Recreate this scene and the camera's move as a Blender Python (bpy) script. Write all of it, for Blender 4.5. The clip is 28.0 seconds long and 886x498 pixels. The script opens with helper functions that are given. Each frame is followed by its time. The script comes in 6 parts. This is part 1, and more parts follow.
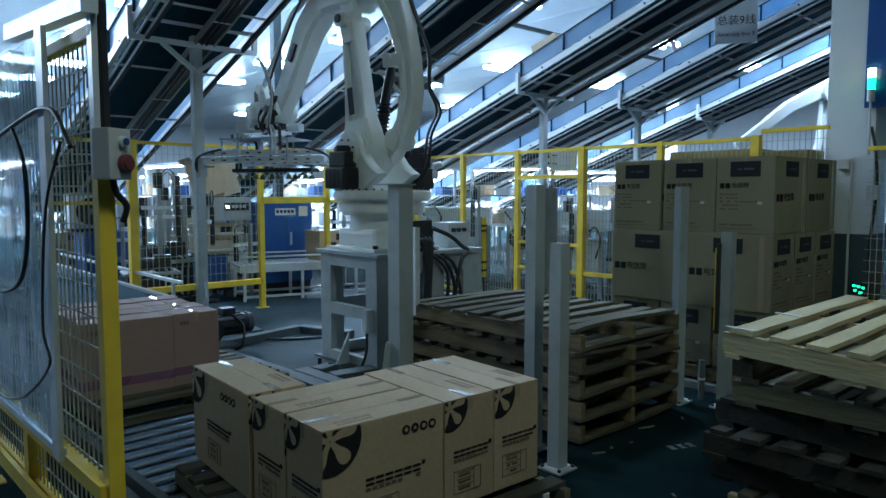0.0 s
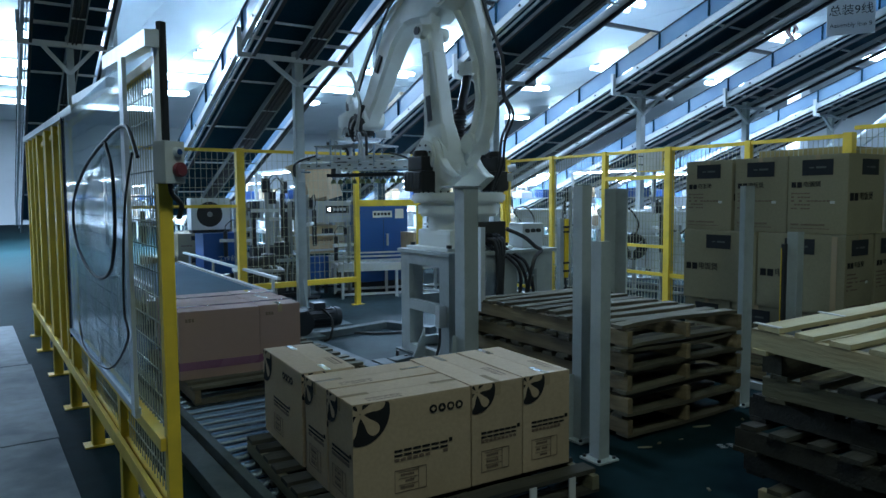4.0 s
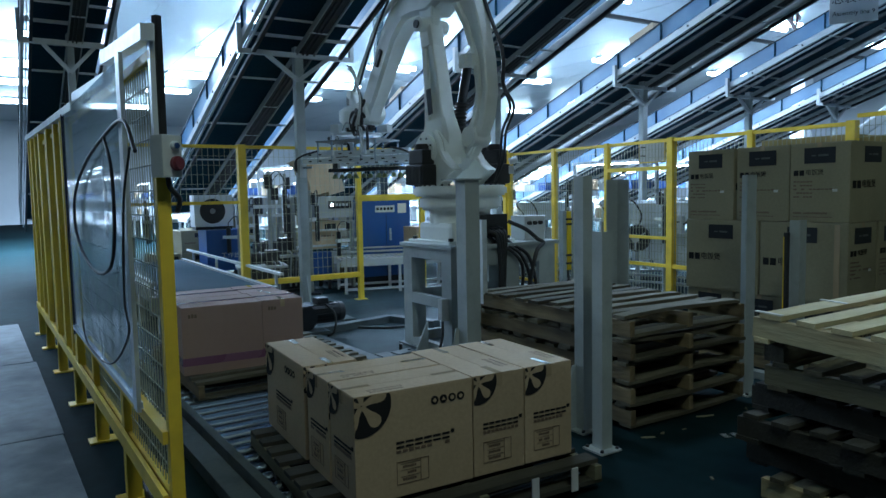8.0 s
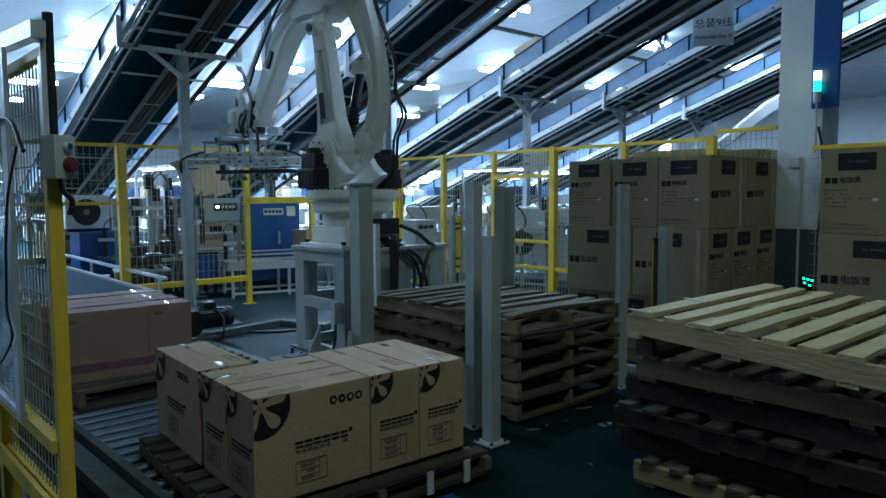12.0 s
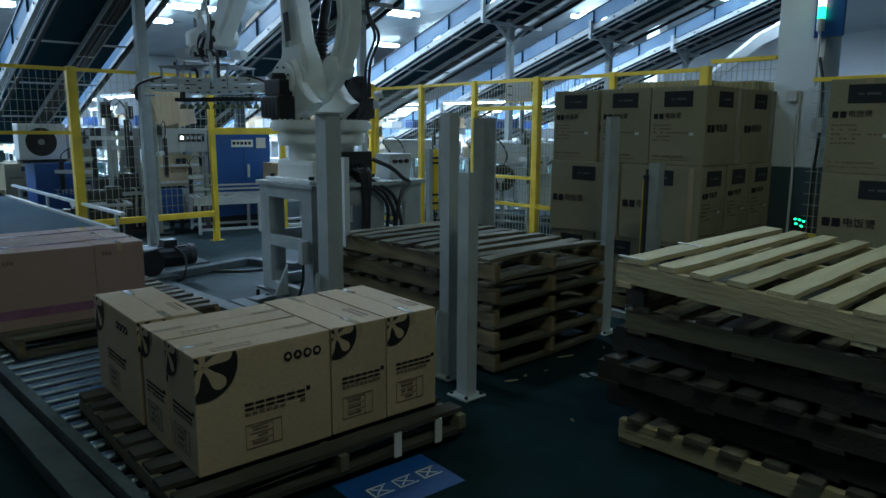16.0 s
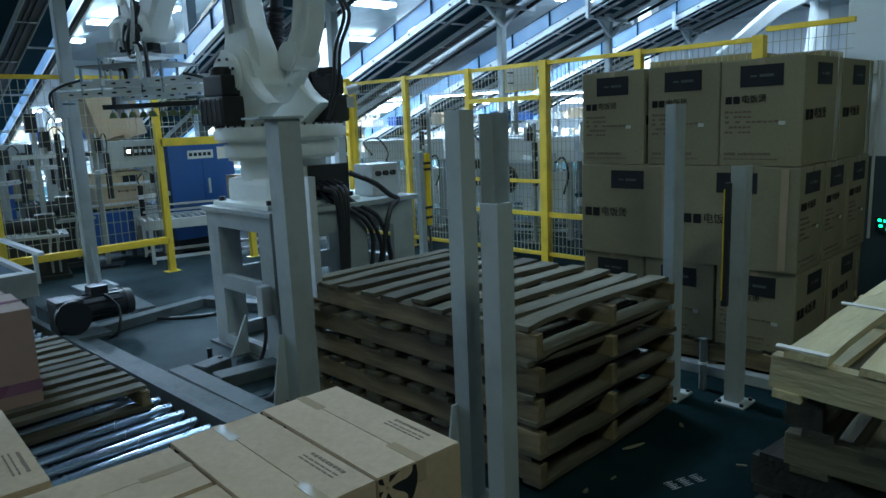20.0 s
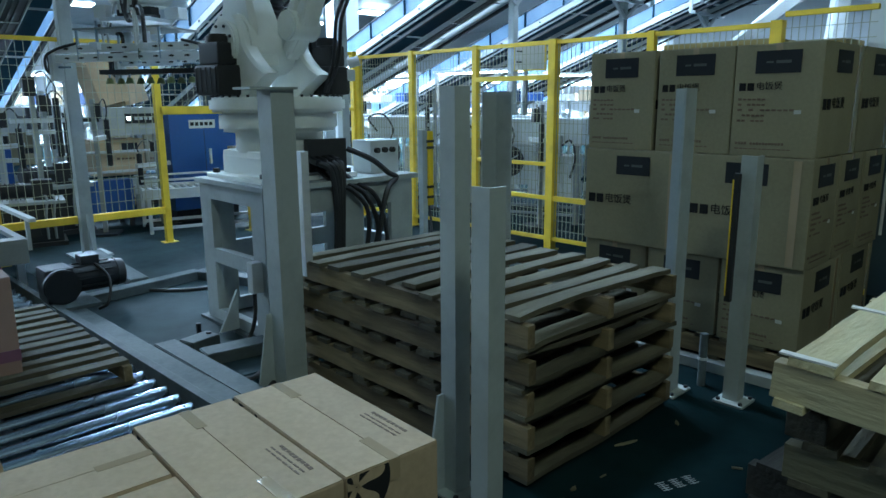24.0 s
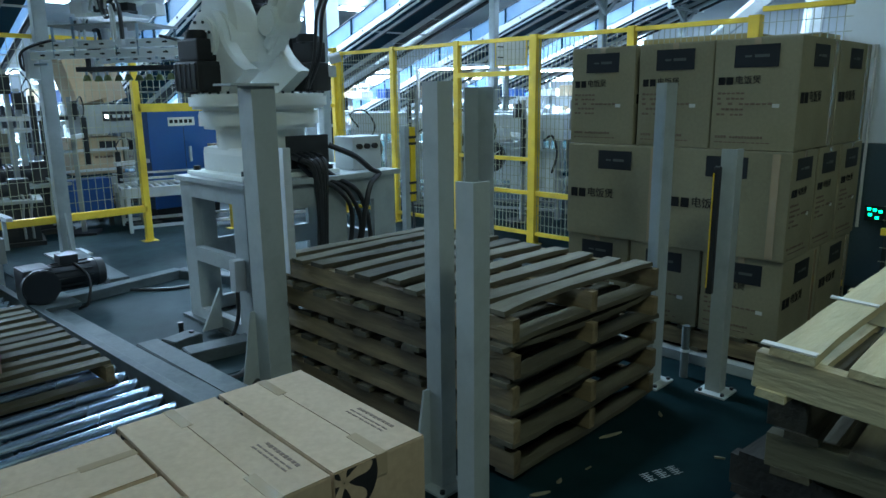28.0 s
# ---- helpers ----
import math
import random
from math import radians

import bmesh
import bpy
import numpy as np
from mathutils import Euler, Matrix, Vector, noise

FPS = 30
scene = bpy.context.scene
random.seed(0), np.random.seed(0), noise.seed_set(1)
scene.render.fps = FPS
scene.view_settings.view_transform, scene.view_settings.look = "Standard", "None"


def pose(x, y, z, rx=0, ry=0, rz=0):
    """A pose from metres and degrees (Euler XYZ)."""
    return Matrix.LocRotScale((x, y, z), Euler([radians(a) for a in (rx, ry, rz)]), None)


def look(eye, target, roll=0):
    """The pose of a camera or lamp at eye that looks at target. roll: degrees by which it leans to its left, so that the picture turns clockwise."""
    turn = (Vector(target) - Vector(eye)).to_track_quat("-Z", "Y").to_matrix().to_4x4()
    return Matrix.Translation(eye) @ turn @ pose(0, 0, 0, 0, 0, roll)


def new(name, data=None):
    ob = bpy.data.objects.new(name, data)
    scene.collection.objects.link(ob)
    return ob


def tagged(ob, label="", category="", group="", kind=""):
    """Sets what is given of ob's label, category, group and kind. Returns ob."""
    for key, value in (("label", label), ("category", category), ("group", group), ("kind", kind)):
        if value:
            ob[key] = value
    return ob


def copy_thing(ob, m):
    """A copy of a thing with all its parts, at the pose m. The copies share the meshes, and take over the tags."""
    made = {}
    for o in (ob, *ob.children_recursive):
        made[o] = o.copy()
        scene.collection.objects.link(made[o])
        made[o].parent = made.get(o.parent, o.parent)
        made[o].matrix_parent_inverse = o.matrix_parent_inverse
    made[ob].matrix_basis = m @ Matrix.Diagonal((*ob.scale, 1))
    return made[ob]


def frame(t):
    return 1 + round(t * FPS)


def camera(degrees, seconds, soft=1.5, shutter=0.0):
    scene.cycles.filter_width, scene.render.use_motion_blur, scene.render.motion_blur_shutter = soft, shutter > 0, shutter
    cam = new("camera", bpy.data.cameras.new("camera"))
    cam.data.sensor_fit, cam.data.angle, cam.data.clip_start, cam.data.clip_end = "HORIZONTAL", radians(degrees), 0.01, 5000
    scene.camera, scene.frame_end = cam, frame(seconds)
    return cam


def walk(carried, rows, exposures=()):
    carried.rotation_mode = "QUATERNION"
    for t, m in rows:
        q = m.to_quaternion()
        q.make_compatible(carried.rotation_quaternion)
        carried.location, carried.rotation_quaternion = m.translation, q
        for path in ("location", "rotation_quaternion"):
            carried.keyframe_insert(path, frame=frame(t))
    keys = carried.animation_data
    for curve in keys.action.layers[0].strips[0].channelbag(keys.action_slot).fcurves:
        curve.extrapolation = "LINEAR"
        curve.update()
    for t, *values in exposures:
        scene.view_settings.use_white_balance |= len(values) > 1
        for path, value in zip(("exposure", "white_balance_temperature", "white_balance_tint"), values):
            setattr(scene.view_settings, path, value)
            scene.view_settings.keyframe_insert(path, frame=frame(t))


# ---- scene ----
cam = camera(64.9, 28.0, soft=1.5)
EXPOSURES = [(0.0, 0.48, 6000, 12), (8.0, 0.42, 5950, 12), (12.5, 0.2, 6000, 12), (16.0, 0.05, 6250, 10), (18.0, 0.35, 6250, 9), (20.0, 0.52, 6100, 9), (23.5, 0.8, 6050, 8), (28.0, 0.85, 6050, 8)]
PATH = [
    (0, (-0.013, 0.101, 1.557), (1.324, 1.58, 1.399), 0.0),
    (0.5, (0.012, 0.08, 1.56), (1.296, 1.605, 1.412), -1.0),
    (1, (0.08, 0.059, 1.563), (1.347, 1.6, 1.425), -1.2),
    (1.5, (0.124, -0.001, 1.556), (1.364, 1.563, 1.423), -0.7),
    (2, (0.13, -0.052, 1.546), (1.305, 1.56, 1.402), -1.2),
    (2.5, (0.075, -0.128, 1.551), (1.235, 1.496, 1.418), -2.3),
    (3, (0.003, -0.215, 1.545), (1.168, 1.402, 1.383), -1.8),
    (3.5, (0.051, -0.281, 1.548), (1.196, 1.352, 1.395), -1.4),
    (4, (0.129, -0.356, 1.541), (1.204, 1.324, 1.394), -0.4),
    (4.5, (0.135, -0.398, 1.541), (1.202, 1.286, 1.383), -1.8),
    (6.5, (0.136, -0.36, 1.533), (1.203, 1.325, 1.39), -1.2),
    (7, (0.136, -0.365, 1.533), (1.201, 1.321, 1.39), -1.0),
    (7.5, (0.139, -0.365, 1.527), (1.204, 1.321, 1.38), -1.1),
    (8, (0.148, -0.366, 1.524), (1.212, 1.32, 1.363), -1.1),
    (8.5, (0.163, -0.365, 1.52), (1.231, 1.317, 1.351), -1.1),
    (9, (0.168, -0.361, 1.521), (1.262, 1.302, 1.332), -1.0),
    (9.5, (0.183, -0.351, 1.524), (1.331, 1.274, 1.317), -0.9),
    (10, (0.185, -0.362, 1.532), (1.379, 1.231, 1.336), -0.9),
    (10.5, (0.175, -0.39, 1.539), (1.396, 1.184, 1.368), -1.2),
    (11, (0.16, -0.42, 1.536), (1.397, 1.143, 1.373), -1.3),
    (11.5, (0.135, -0.424, 1.541), (1.377, 1.139, 1.408), -0.9),
    (12, (0.034, -0.442, 1.535), (1.356, 1.051, 1.38), -0.3),
    (12.5, (-0.013, -0.476, 1.529), (1.394, 0.93, 1.316), 0.1),
    (14.5, (0.03, -0.48, 1.556), (1.458, 0.911, 1.389), -0.7),
    (15, (0.127, -0.437, 1.551), (1.513, 0.991, 1.348), -0.2),
    (15.5, (0.237, -0.348, 1.528), (1.577, 1.11, 1.249), 0.1),
    (16, (0.335, -0.175, 1.52), (1.682, 1.263, 1.179), 0.3),
    (16.5, (0.453, 0.007, 1.529), (1.827, 1.416, 1.175), -0.0),
    (17, (0.602, 0.117, 1.539), (1.898, 1.588, 1.141), -0.9),
    (17.5, (0.783, 0.288, 1.541), (2.064, 1.785, 1.198), 0.5),
    (18, (0.732, 0.464, 1.595), (2.129, 1.852, 1.243), -2.6),
    (18.5, (0.929, 0.615, 1.557), (2.35, 1.982, 1.22), -2.2),
    (19, (1.109, 0.685, 1.557), (2.485, 2.095, 1.215), -0.4),
    (19.5, (1.21, 0.791, 1.547), (2.535, 2.249, 1.199), -0.6),
    (20, (1.251, 0.937, 1.568), (2.621, 2.35, 1.209), -2.4),
    (20.5, (1.324, 0.997, 1.571), (2.7, 2.404, 1.213), -0.9),
    (21, (1.366, 1.001, 1.568), (2.72, 2.434, 1.234), -0.4),
    (21.5, (1.375, 0.999, 1.563), (2.696, 2.456, 1.201), -0.8),
    (23.5, (1.385, 0.995, 1.561), (2.719, 2.421, 1.13), -1.0),
    (24, (1.388, 0.992, 1.561), (2.736, 2.409, 1.143), -0.4),
    (24.5, (1.384, 0.987, 1.565), (2.746, 2.391, 1.148), -0.5),
    (25, (1.386, 0.987, 1.557), (2.756, 2.385, 1.146), -0.2),
    (25.5, (1.383, 0.987, 1.561), (2.754, 2.382, 1.146), -0.3),
    (26, (1.388, 0.991, 1.558), (2.773, 2.376, 1.151), -0.4),
    (26.5, (1.391, 0.987, 1.553), (2.778, 2.37, 1.15), -0.6),
    (27, (1.39, 0.99, 1.55), (2.775, 2.373, 1.137), 0.0),
    (27.5, (1.388, 0.987, 1.556), (2.766, 2.375, 1.137), -0.6),
    (28, (1.382, 0.994, 1.558), (2.764, 2.375, 1.129), -0.7),
]
walk(cam, [(t, look(eye, target, roll)) for t, eye, target, roll in PATH], EXPOSURES)


# ---- world and lamps ----
COOL = (0.6, 0.81, 1.03)
world = bpy.data.worlds.new("hall_air")
scene.world = world
world.use_nodes = True
world.node_tree.nodes["Background"].inputs["Color"].default_value = (0.45, 0.6, 0.75, 1)
world.node_tree.nodes["Background"].inputs["Strength"].default_value = 0.0015


def tube_lamp(x, y, z, sx, sy, watts):
    data = bpy.data.lights.new("tube_light", "AREA")
    data.shape, data.size, data.size_y, data.energy, data.color = "RECTANGLE", sx, sy, watts, COOL
    ob = new("tube_light", data)
    ob.matrix_world = pose(x, y, z)
    return ob


FIXTURES = [(x, y) for x in (-6.2, 0.75, 6.8, 13.1, 19.95, 26.6) for y in (12.2, 18.6, 23.6, 28.5, 33.0, 39.5)] + [(x, y) for x in (14.5, 21.5, 28.0) for y in (5.2,)]
for fx, fy in FIXTURES:
    if fy < 26 and fx < 25:
        tube_lamp(fx, fy, 6.2, 1.9, 1.0, (450 if fy < 8 else (500 if fy > 15 else 140) if fx < -5 else 700 if fx < 1 and fy < 20 else 3000) * (1 if fy > 15 or fy < 8 or fx < -5 else 0.08))

near_lamp = tube_lamp(1.0, -1.2, 6.2, 1.9, 1.0, 75)
near_lamp.data.color = (0.75, 0.91, 0.74)
tube_lamp(5.25, 5.6, 6.2, 1.9, 1.0, 105)

# ---- materials ----


def principled(name):
    m = bpy.data.materials.new(name)
    m.use_nodes = True
    return m, m.node_tree, m.node_tree.nodes["Principled BSDF"]


def surface(name, colour, rough=0.5, metal=0.0, vary=0.12, scale=6.0, stain=None, stain_amount=0.3, stain_scale=1.5,
            bump=0.05, bump_scale=60.0, stretch=(1, 1, 1), per_object=0.0, coat=0.0, gloss=0.5):
    """A painted or raw surface: fine grain, broad stains, fine relief."""
    m, tree, bsdf = principled(name)
    node, link = tree.nodes.new, tree.links.new
    coords = node("ShaderNodeTexCoord")
    mapping = node("ShaderNodeMapping")
    mapping.inputs["Scale"].default_value = stretch
    link(coords.outputs["Object"], mapping.inputs["Vector"])
    grain = node("ShaderNodeTexNoise")
    grain.inputs["Scale"].default_value, grain.inputs["Detail"].default_value = scale * 6, 6
    broad = node("ShaderNodeTexNoise")
    broad.inputs["Scale"].default_value, broad.inputs["Detail"].default_value = stain_scale, 5
    for n in (grain, broad):
        link(mapping.outputs["Vector"], n.inputs["Vector"])
    base = node("ShaderNodeMix")
    base.data_type = "RGBA"
    dark = tuple(c * (1 - vary) for c in colour)
    light = tuple(min(1, c * (1 + vary)) for c in colour)
    base.inputs["A"].default_value, base.inputs["B"].default_value = (*dark, 1), (*light, 1)
    link(grain.outputs["Fac"], base.inputs["Factor"])
    ramp = node("ShaderNodeMapRange")
    ramp.inputs["From Min"].default_value, ramp.inputs["From Max"].default_value = 0.48, 0.72
    ramp.inputs["To Max"].default_value = stain_amount
    link(broad.outputs["Fac"], ramp.inputs["Value"])
    mix = node("ShaderNodeMix")
    mix.data_type = "RGBA"
    mix.inputs["B"].default_value = (*(stain or tuple(c * 0.55 for c in colour)), 1)
    link(ramp.outputs["Result"], mix.inputs["Factor"])
    link(base.outputs["Result"], mix.inputs["A"])
    last = mix.outputs["Result"]
    if per_object:
        info = node("ShaderNodeObjectInfo")
        span = node("ShaderNodeMapRange")
        span.inputs["To Min"].default_value, span.inputs["To Max"].default_value = 1 - per_object, 1 + per_object
        link(info.outputs["Random"], span.inputs["Value"])
        hsv = node("ShaderNodeHueSaturation")
        link(span.outputs["Result"], hsv.inputs["Value"])
        link(last, hsv.inputs["Color"])
        last = hsv.outputs["Color"]
    link(last, bsdf.inputs["Base Color"])
    rmap = node("ShaderNodeMapRange")
    rmap.inputs["To Min"].default_value, rmap.inputs["To Max"].default_value = max(0, rough - 0.12), min(1, rough + 0.12)
    link(broad.outputs["Fac"], rmap.inputs["Value"])
    link(rmap.outputs["Result"], bsdf.inputs["Roughness"])
    bsdf.inputs["Metallic"].default_value = metal
    bsdf.inputs["Coat Weight"].default_value = coat
    bsdf.inputs["Specular IOR Level"].default_value = gloss
    if bump:
        fine = node("ShaderNodeTexNoise")
        fine.inputs["Scale"].default_value, fine.inputs["Detail"].default_value = bump_scale, 4
        link(mapping.outputs["Vector"], fine.inputs["Vector"])
        b = node("ShaderNodeBump")
        b.inputs["Strength"].default_value, b.inputs["Distance"].default_value = bump, 0.01
        link(fine.outputs["Fac"], b.inputs["Height"])
        link(b.outputs["Normal"], bsdf.inputs["Normal"])
    return m


def glowing(name, colour, strength):
    m, tree, bsdf = principled(name)
    bsdf.inputs["Base Color"].default_value = (*colour, 1)
    bsdf.inputs["Emission Color"].default_value = (*colour, 1)
    bsdf.inputs["Emission Strength"].default_value = strength
    return m


CARD = surface("brown_cardboard", (0.45, 0.338, 0.22), 0.72, vary=0.18, scale=9, stain=(0.34, 0.26, 0.16), stain_amount=0.45, stain_scale=2.2, bump=0.08, bump_scale=30, per_object=0.05)
CARD_GREY = surface("greyish_brown_cardboard", (0.265, 0.24, 0.155), 0.72, vary=0.15, scale=9, stain=(0.17, 0.155, 0.1), stain_amount=0.55, stain_scale=2.0, bump=0.08, bump_scale=30, per_object=0.06)
DUST = surface("dusty_cell_floor", (0.02, 0.036, 0.041), 0.85, vary=0.35, scale=1.5, stain=(0.045, 0.07, 0.074), stain_amount=0.7, stain_scale=1.3, bump=0.06, bump_scale=25, gloss=0.1)
CARD_PINK = surface("pinkish_cardboard", (0.34, 0.225, 0.195), 0.7, vary=0.06, scale=4, stain=(0.33, 0.2, 0.17), stain_amount=0.3, bump=0.03, bump_scale=25, per_object=0.04)
CARD_DULL = surface("dull_brown_board", (0.36, 0.28, 0.11), 0.6, vary=0.1, scale=2, stain=(0.2, 0.14, 0.07), stain_amount=0.5, stain_scale=1.0, bump=0.03)
INK = surface("black_print", (0.02, 0.02, 0.022), 0.85, vary=0.1, bump=0, gloss=0.15)
INK_SOFT = surface("faded_print", (0.16, 0.11, 0.08), 0.7, vary=0.2, bump=0)
LABEL_BLUE = surface("dark_blue_print", (0.008, 0.012, 0.018), 0.7, vary=0.1, bump=0)
PRINT_DIM = surface("dull_grey_print", (0.09, 0.1, 0.1), 0.7, vary=0.1, bump=0)
PRINT_WHITE = surface("white_print", (0.6, 0.6, 0.58), 0.6, vary=0.05, bump=0)
TAPE = surface("clear_tape", (0.45, 0.345, 0.225), 0.08, vary=0.05, bump=0.1, bump_scale=14, coat=1.0, gloss=1.0)
TAPE_PURPLE = surface("purple_tape", (0.23, 0.1, 0.17), 0.25, vary=0.1, bump=0.05)
WOOD_PALE = surface("pale_pine", (0.42, 0.37, 0.215), 0.7, vary=0.3, scale=2.5, stain=(0.32, 0.2, 0.08), stain_amount=0.65, stain_scale=3.5, bump=0.5, bump_scale=45, stretch=(0.25, 1.6, 1.6), per_object=0.14)
WOOD_OLD = surface("weathered_pallet_wood", (0.088, 0.08, 0.052), 0.85, vary=0.6, scale=2.5, stain=(0.035, 0.028, 0.02), stain_amount=0.8, stain_scale=3, bump=0.4, bump_scale=45, stretch=(0.25, 1.6, 1.6), per_object=0.4)
WOOD_OLD_Y = surface("weathered_pallet_timber", (0.19, 0.145, 0.078), 0.85, vary=0.55, scale=3, stain=(0.04, 0.031, 0.02), stain_amount=0.95, stain_scale=6, bump=0.5, bump_scale=45, stretch=(1.6, 0.25, 1.6), per_object=0.28)
# pallet wood with the shade under loads put into its colour
WOOD_SHADED = surface("shade_darkened_pallet_wood", (0.03, 0.028, 0.02), 0.9, vary=0.5, scale=2.5, stain=(0.02, 0.02, 0.015), stain_amount=0.7, stain_scale=3, bump=0.4, bump_scale=45, stretch=(0.25, 1.6, 1.6), per_object=0.3)
# pale timber dimmed for shade low in the stacks; also colours the splinters
WOOD_DIM = surface("dimmed_olive_timber", (0.14, 0.13, 0.08), 0.85, vary=0.35, scale=2.5, stain=(0.06, 0.055, 0.035), stain_amount=0.7, stain_scale=4, bump=0.4, bump_scale=45, stretch=(1.6, 0.25, 1.6), per_object=0.2)
WOOD_PALE_Y = surface("pale_pine_timber", (0.4, 0.355, 0.21), 0.7, vary=0.28, scale=2.5, stain=(0.34, 0.23, 0.1), stain_amount=0.6, stain_scale=3, bump=0.45, bump_scale=45, stretch=(1.6, 0.25, 1.6), per_object=0.1)
YELLOW = surface("yellow_fence_paint", (0.86, 0.6, 0.05), 0.45, vary=0.06, stain=(0.42, 0.27, 0.05), stain_amount=0.4, stain_scale=4, bump=0.03)
WIRE = surface("dull_grey_wire", (0.4, 0.41, 0.3), 0.5, vary=0.05, bump=0)
GREY_PAINT = surface("pale_grey_steel_paint", (0.37, 0.41, 0.41), 0.62, vary=0.08, stain=(0.22, 0.24, 0.24), stain_amount=0.5, stain_scale=5, bump=0.05, gloss=0.25)
FLOOR_STEEL = surface("grimy_floor_steel", (0.08, 0.1, 0.105), 0.75, vary=0.25, stain=(0.04, 0.055, 0.06), stain_amount=0.6, stain_scale=6, bump=0.08, gloss=0.25)
STEEL_LIGHT = surface("light_steel_paint", (0.52, 0.55, 0.56), 0.4, vary=0.05, stain=(0.3, 0.32, 0.33), stain_amount=0.35, stain_scale=4, bump=0.02)
ALU = surface("aluminium", (0.72, 0.76, 0.8), 0.35, metal=0.4, vary=0.05, bump=0.02, stretch=(1, 8, 8))
CHROME = surface("polished_roller_steel", (0.34, 0.43, 0.52), 0.27, metal=1.0, vary=0.05, bump=0.02)
ROBOT_WHITE = surface("ivory_robot_paint", (0.79, 0.82, 0.8), 0.35, vary=0.03, stain=(0.56, 0.57, 0.52), stain_amount=0.35, stain_scale=4, bump=0.015)
RUBBER = surface("black_rubber", (0.015, 0.016, 0.018), 0.5, vary=0.2, bump=0.05)
HOSE_CLEAR = surface("milky_hose", (0.6, 0.63, 0.62), 0.2, vary=0.05, bump=0)
BELT = surface("dark_belt_underside", (0.009, 0.038, 0.06), 0.85, vary=0.2, scale=3, bump=0.05, gloss=0.08)
BLUE_BOX = surface("blue_cabinet_paint", (0.012, 0.075, 0.27), 0.4, vary=0.08, bump=0.02)
BLUE_DARK = surface("dark_blue_plastic", (0.015, 0.06, 0.2), 0.4, vary=0.1, bump=0.02)
FLOOR_MAT = surface("dark_green_epoxy_floor", (0.004, 0.015, 0.018), 0.85, vary=0.35, scale=1.2, stain=(0.014, 0.032, 0.035), stain_amount=0.6, stain_scale=0.9, bump=0.04, bump_scale=30, gloss=0.05)
PLY = surface("worn_grey_plywood", (0.085, 0.11, 0.125), 0.75, vary=0.45, scale=1.5, stain=(0.03, 0.045, 0.055), stain_amount=0.75, stain_scale=1.6, bump=0.15, gloss=0.2)
WALL_MAT = surface("white_hall_panel", (0.66, 0.7, 0.73), 0.5, vary=0.04, scale=0.5, stain=(0.5, 0.54, 0.58), stain_amount=0.4, stain_scale=0.3, bump=0)
CEIL_MAT = surface("white_ceiling_panel", (0.54, 0.6, 0.65), 0.32, vary=0.04, scale=0.4, stain=(0.48, 0.53, 0.58), stain_amount=0.5, stain_scale=0.25, bump=0.02, bump_scale=0.6)
COLUMN_GREY = surface("slate_blue_column_paint", (0.045, 0.075, 0.09), 0.6, vary=0.12, bump=0.02)
COLUMN_WHITE = surface("white_column_paint", (0.66, 0.7, 0.72), 0.5, vary=0.04, stain_amount=0.25, bump=0.02)
MACHINE = surface("pale_machine_paint", (0.28, 0.3, 0.3), 0.45, vary=0.1, bump=0.02, per_object=0.25)
DARK_METAL = surface("dark_machine_metal", (0.012, 0.015, 0.019), 0.5, metal=0.2, vary=0.2, bump=0.03)
RED = surface("red_button", (0.17, 0.035, 0.05), 0.4, vary=0.05, bump=0)
YELLOW_CUP = surface("dull_green_rubber", (0.2, 0.24, 0.1), 0.6, vary=0.1, bump=0)
FILM_BLUE = surface("pale_blue_film", (0.3, 0.52, 0.66), 0.25, vary=0.12, scale=2, stain=(0.55, 0.68, 0.75), stain_amount=0.6, stain_scale=2.5, bump=0.25, bump_scale=14)
YELLOW_SENSOR = surface("yellow_sensor_case", (0.8, 0.55, 0.02), 0.4, vary=0.04, bump=0)
LAMP_GLOW = glowing("tube_glow", (0.62, 0.86, 1.0), 11.0)
LAMP_WARM = glowing("warm_tube_glow", (0.85, 1.0, 0.88), 9.0)
SCREEN_GLOW = glowing("work_light_glow", (0.8, 0.93, 1.0), 18.0)
GREEN_GLOW = glowing("green_indicator", (0.03, 1.0, 0.4), 2.5)
AMBER_GLOW = glowing("amber_indicator", (1.0, 0.75, 0.35), 4.0)


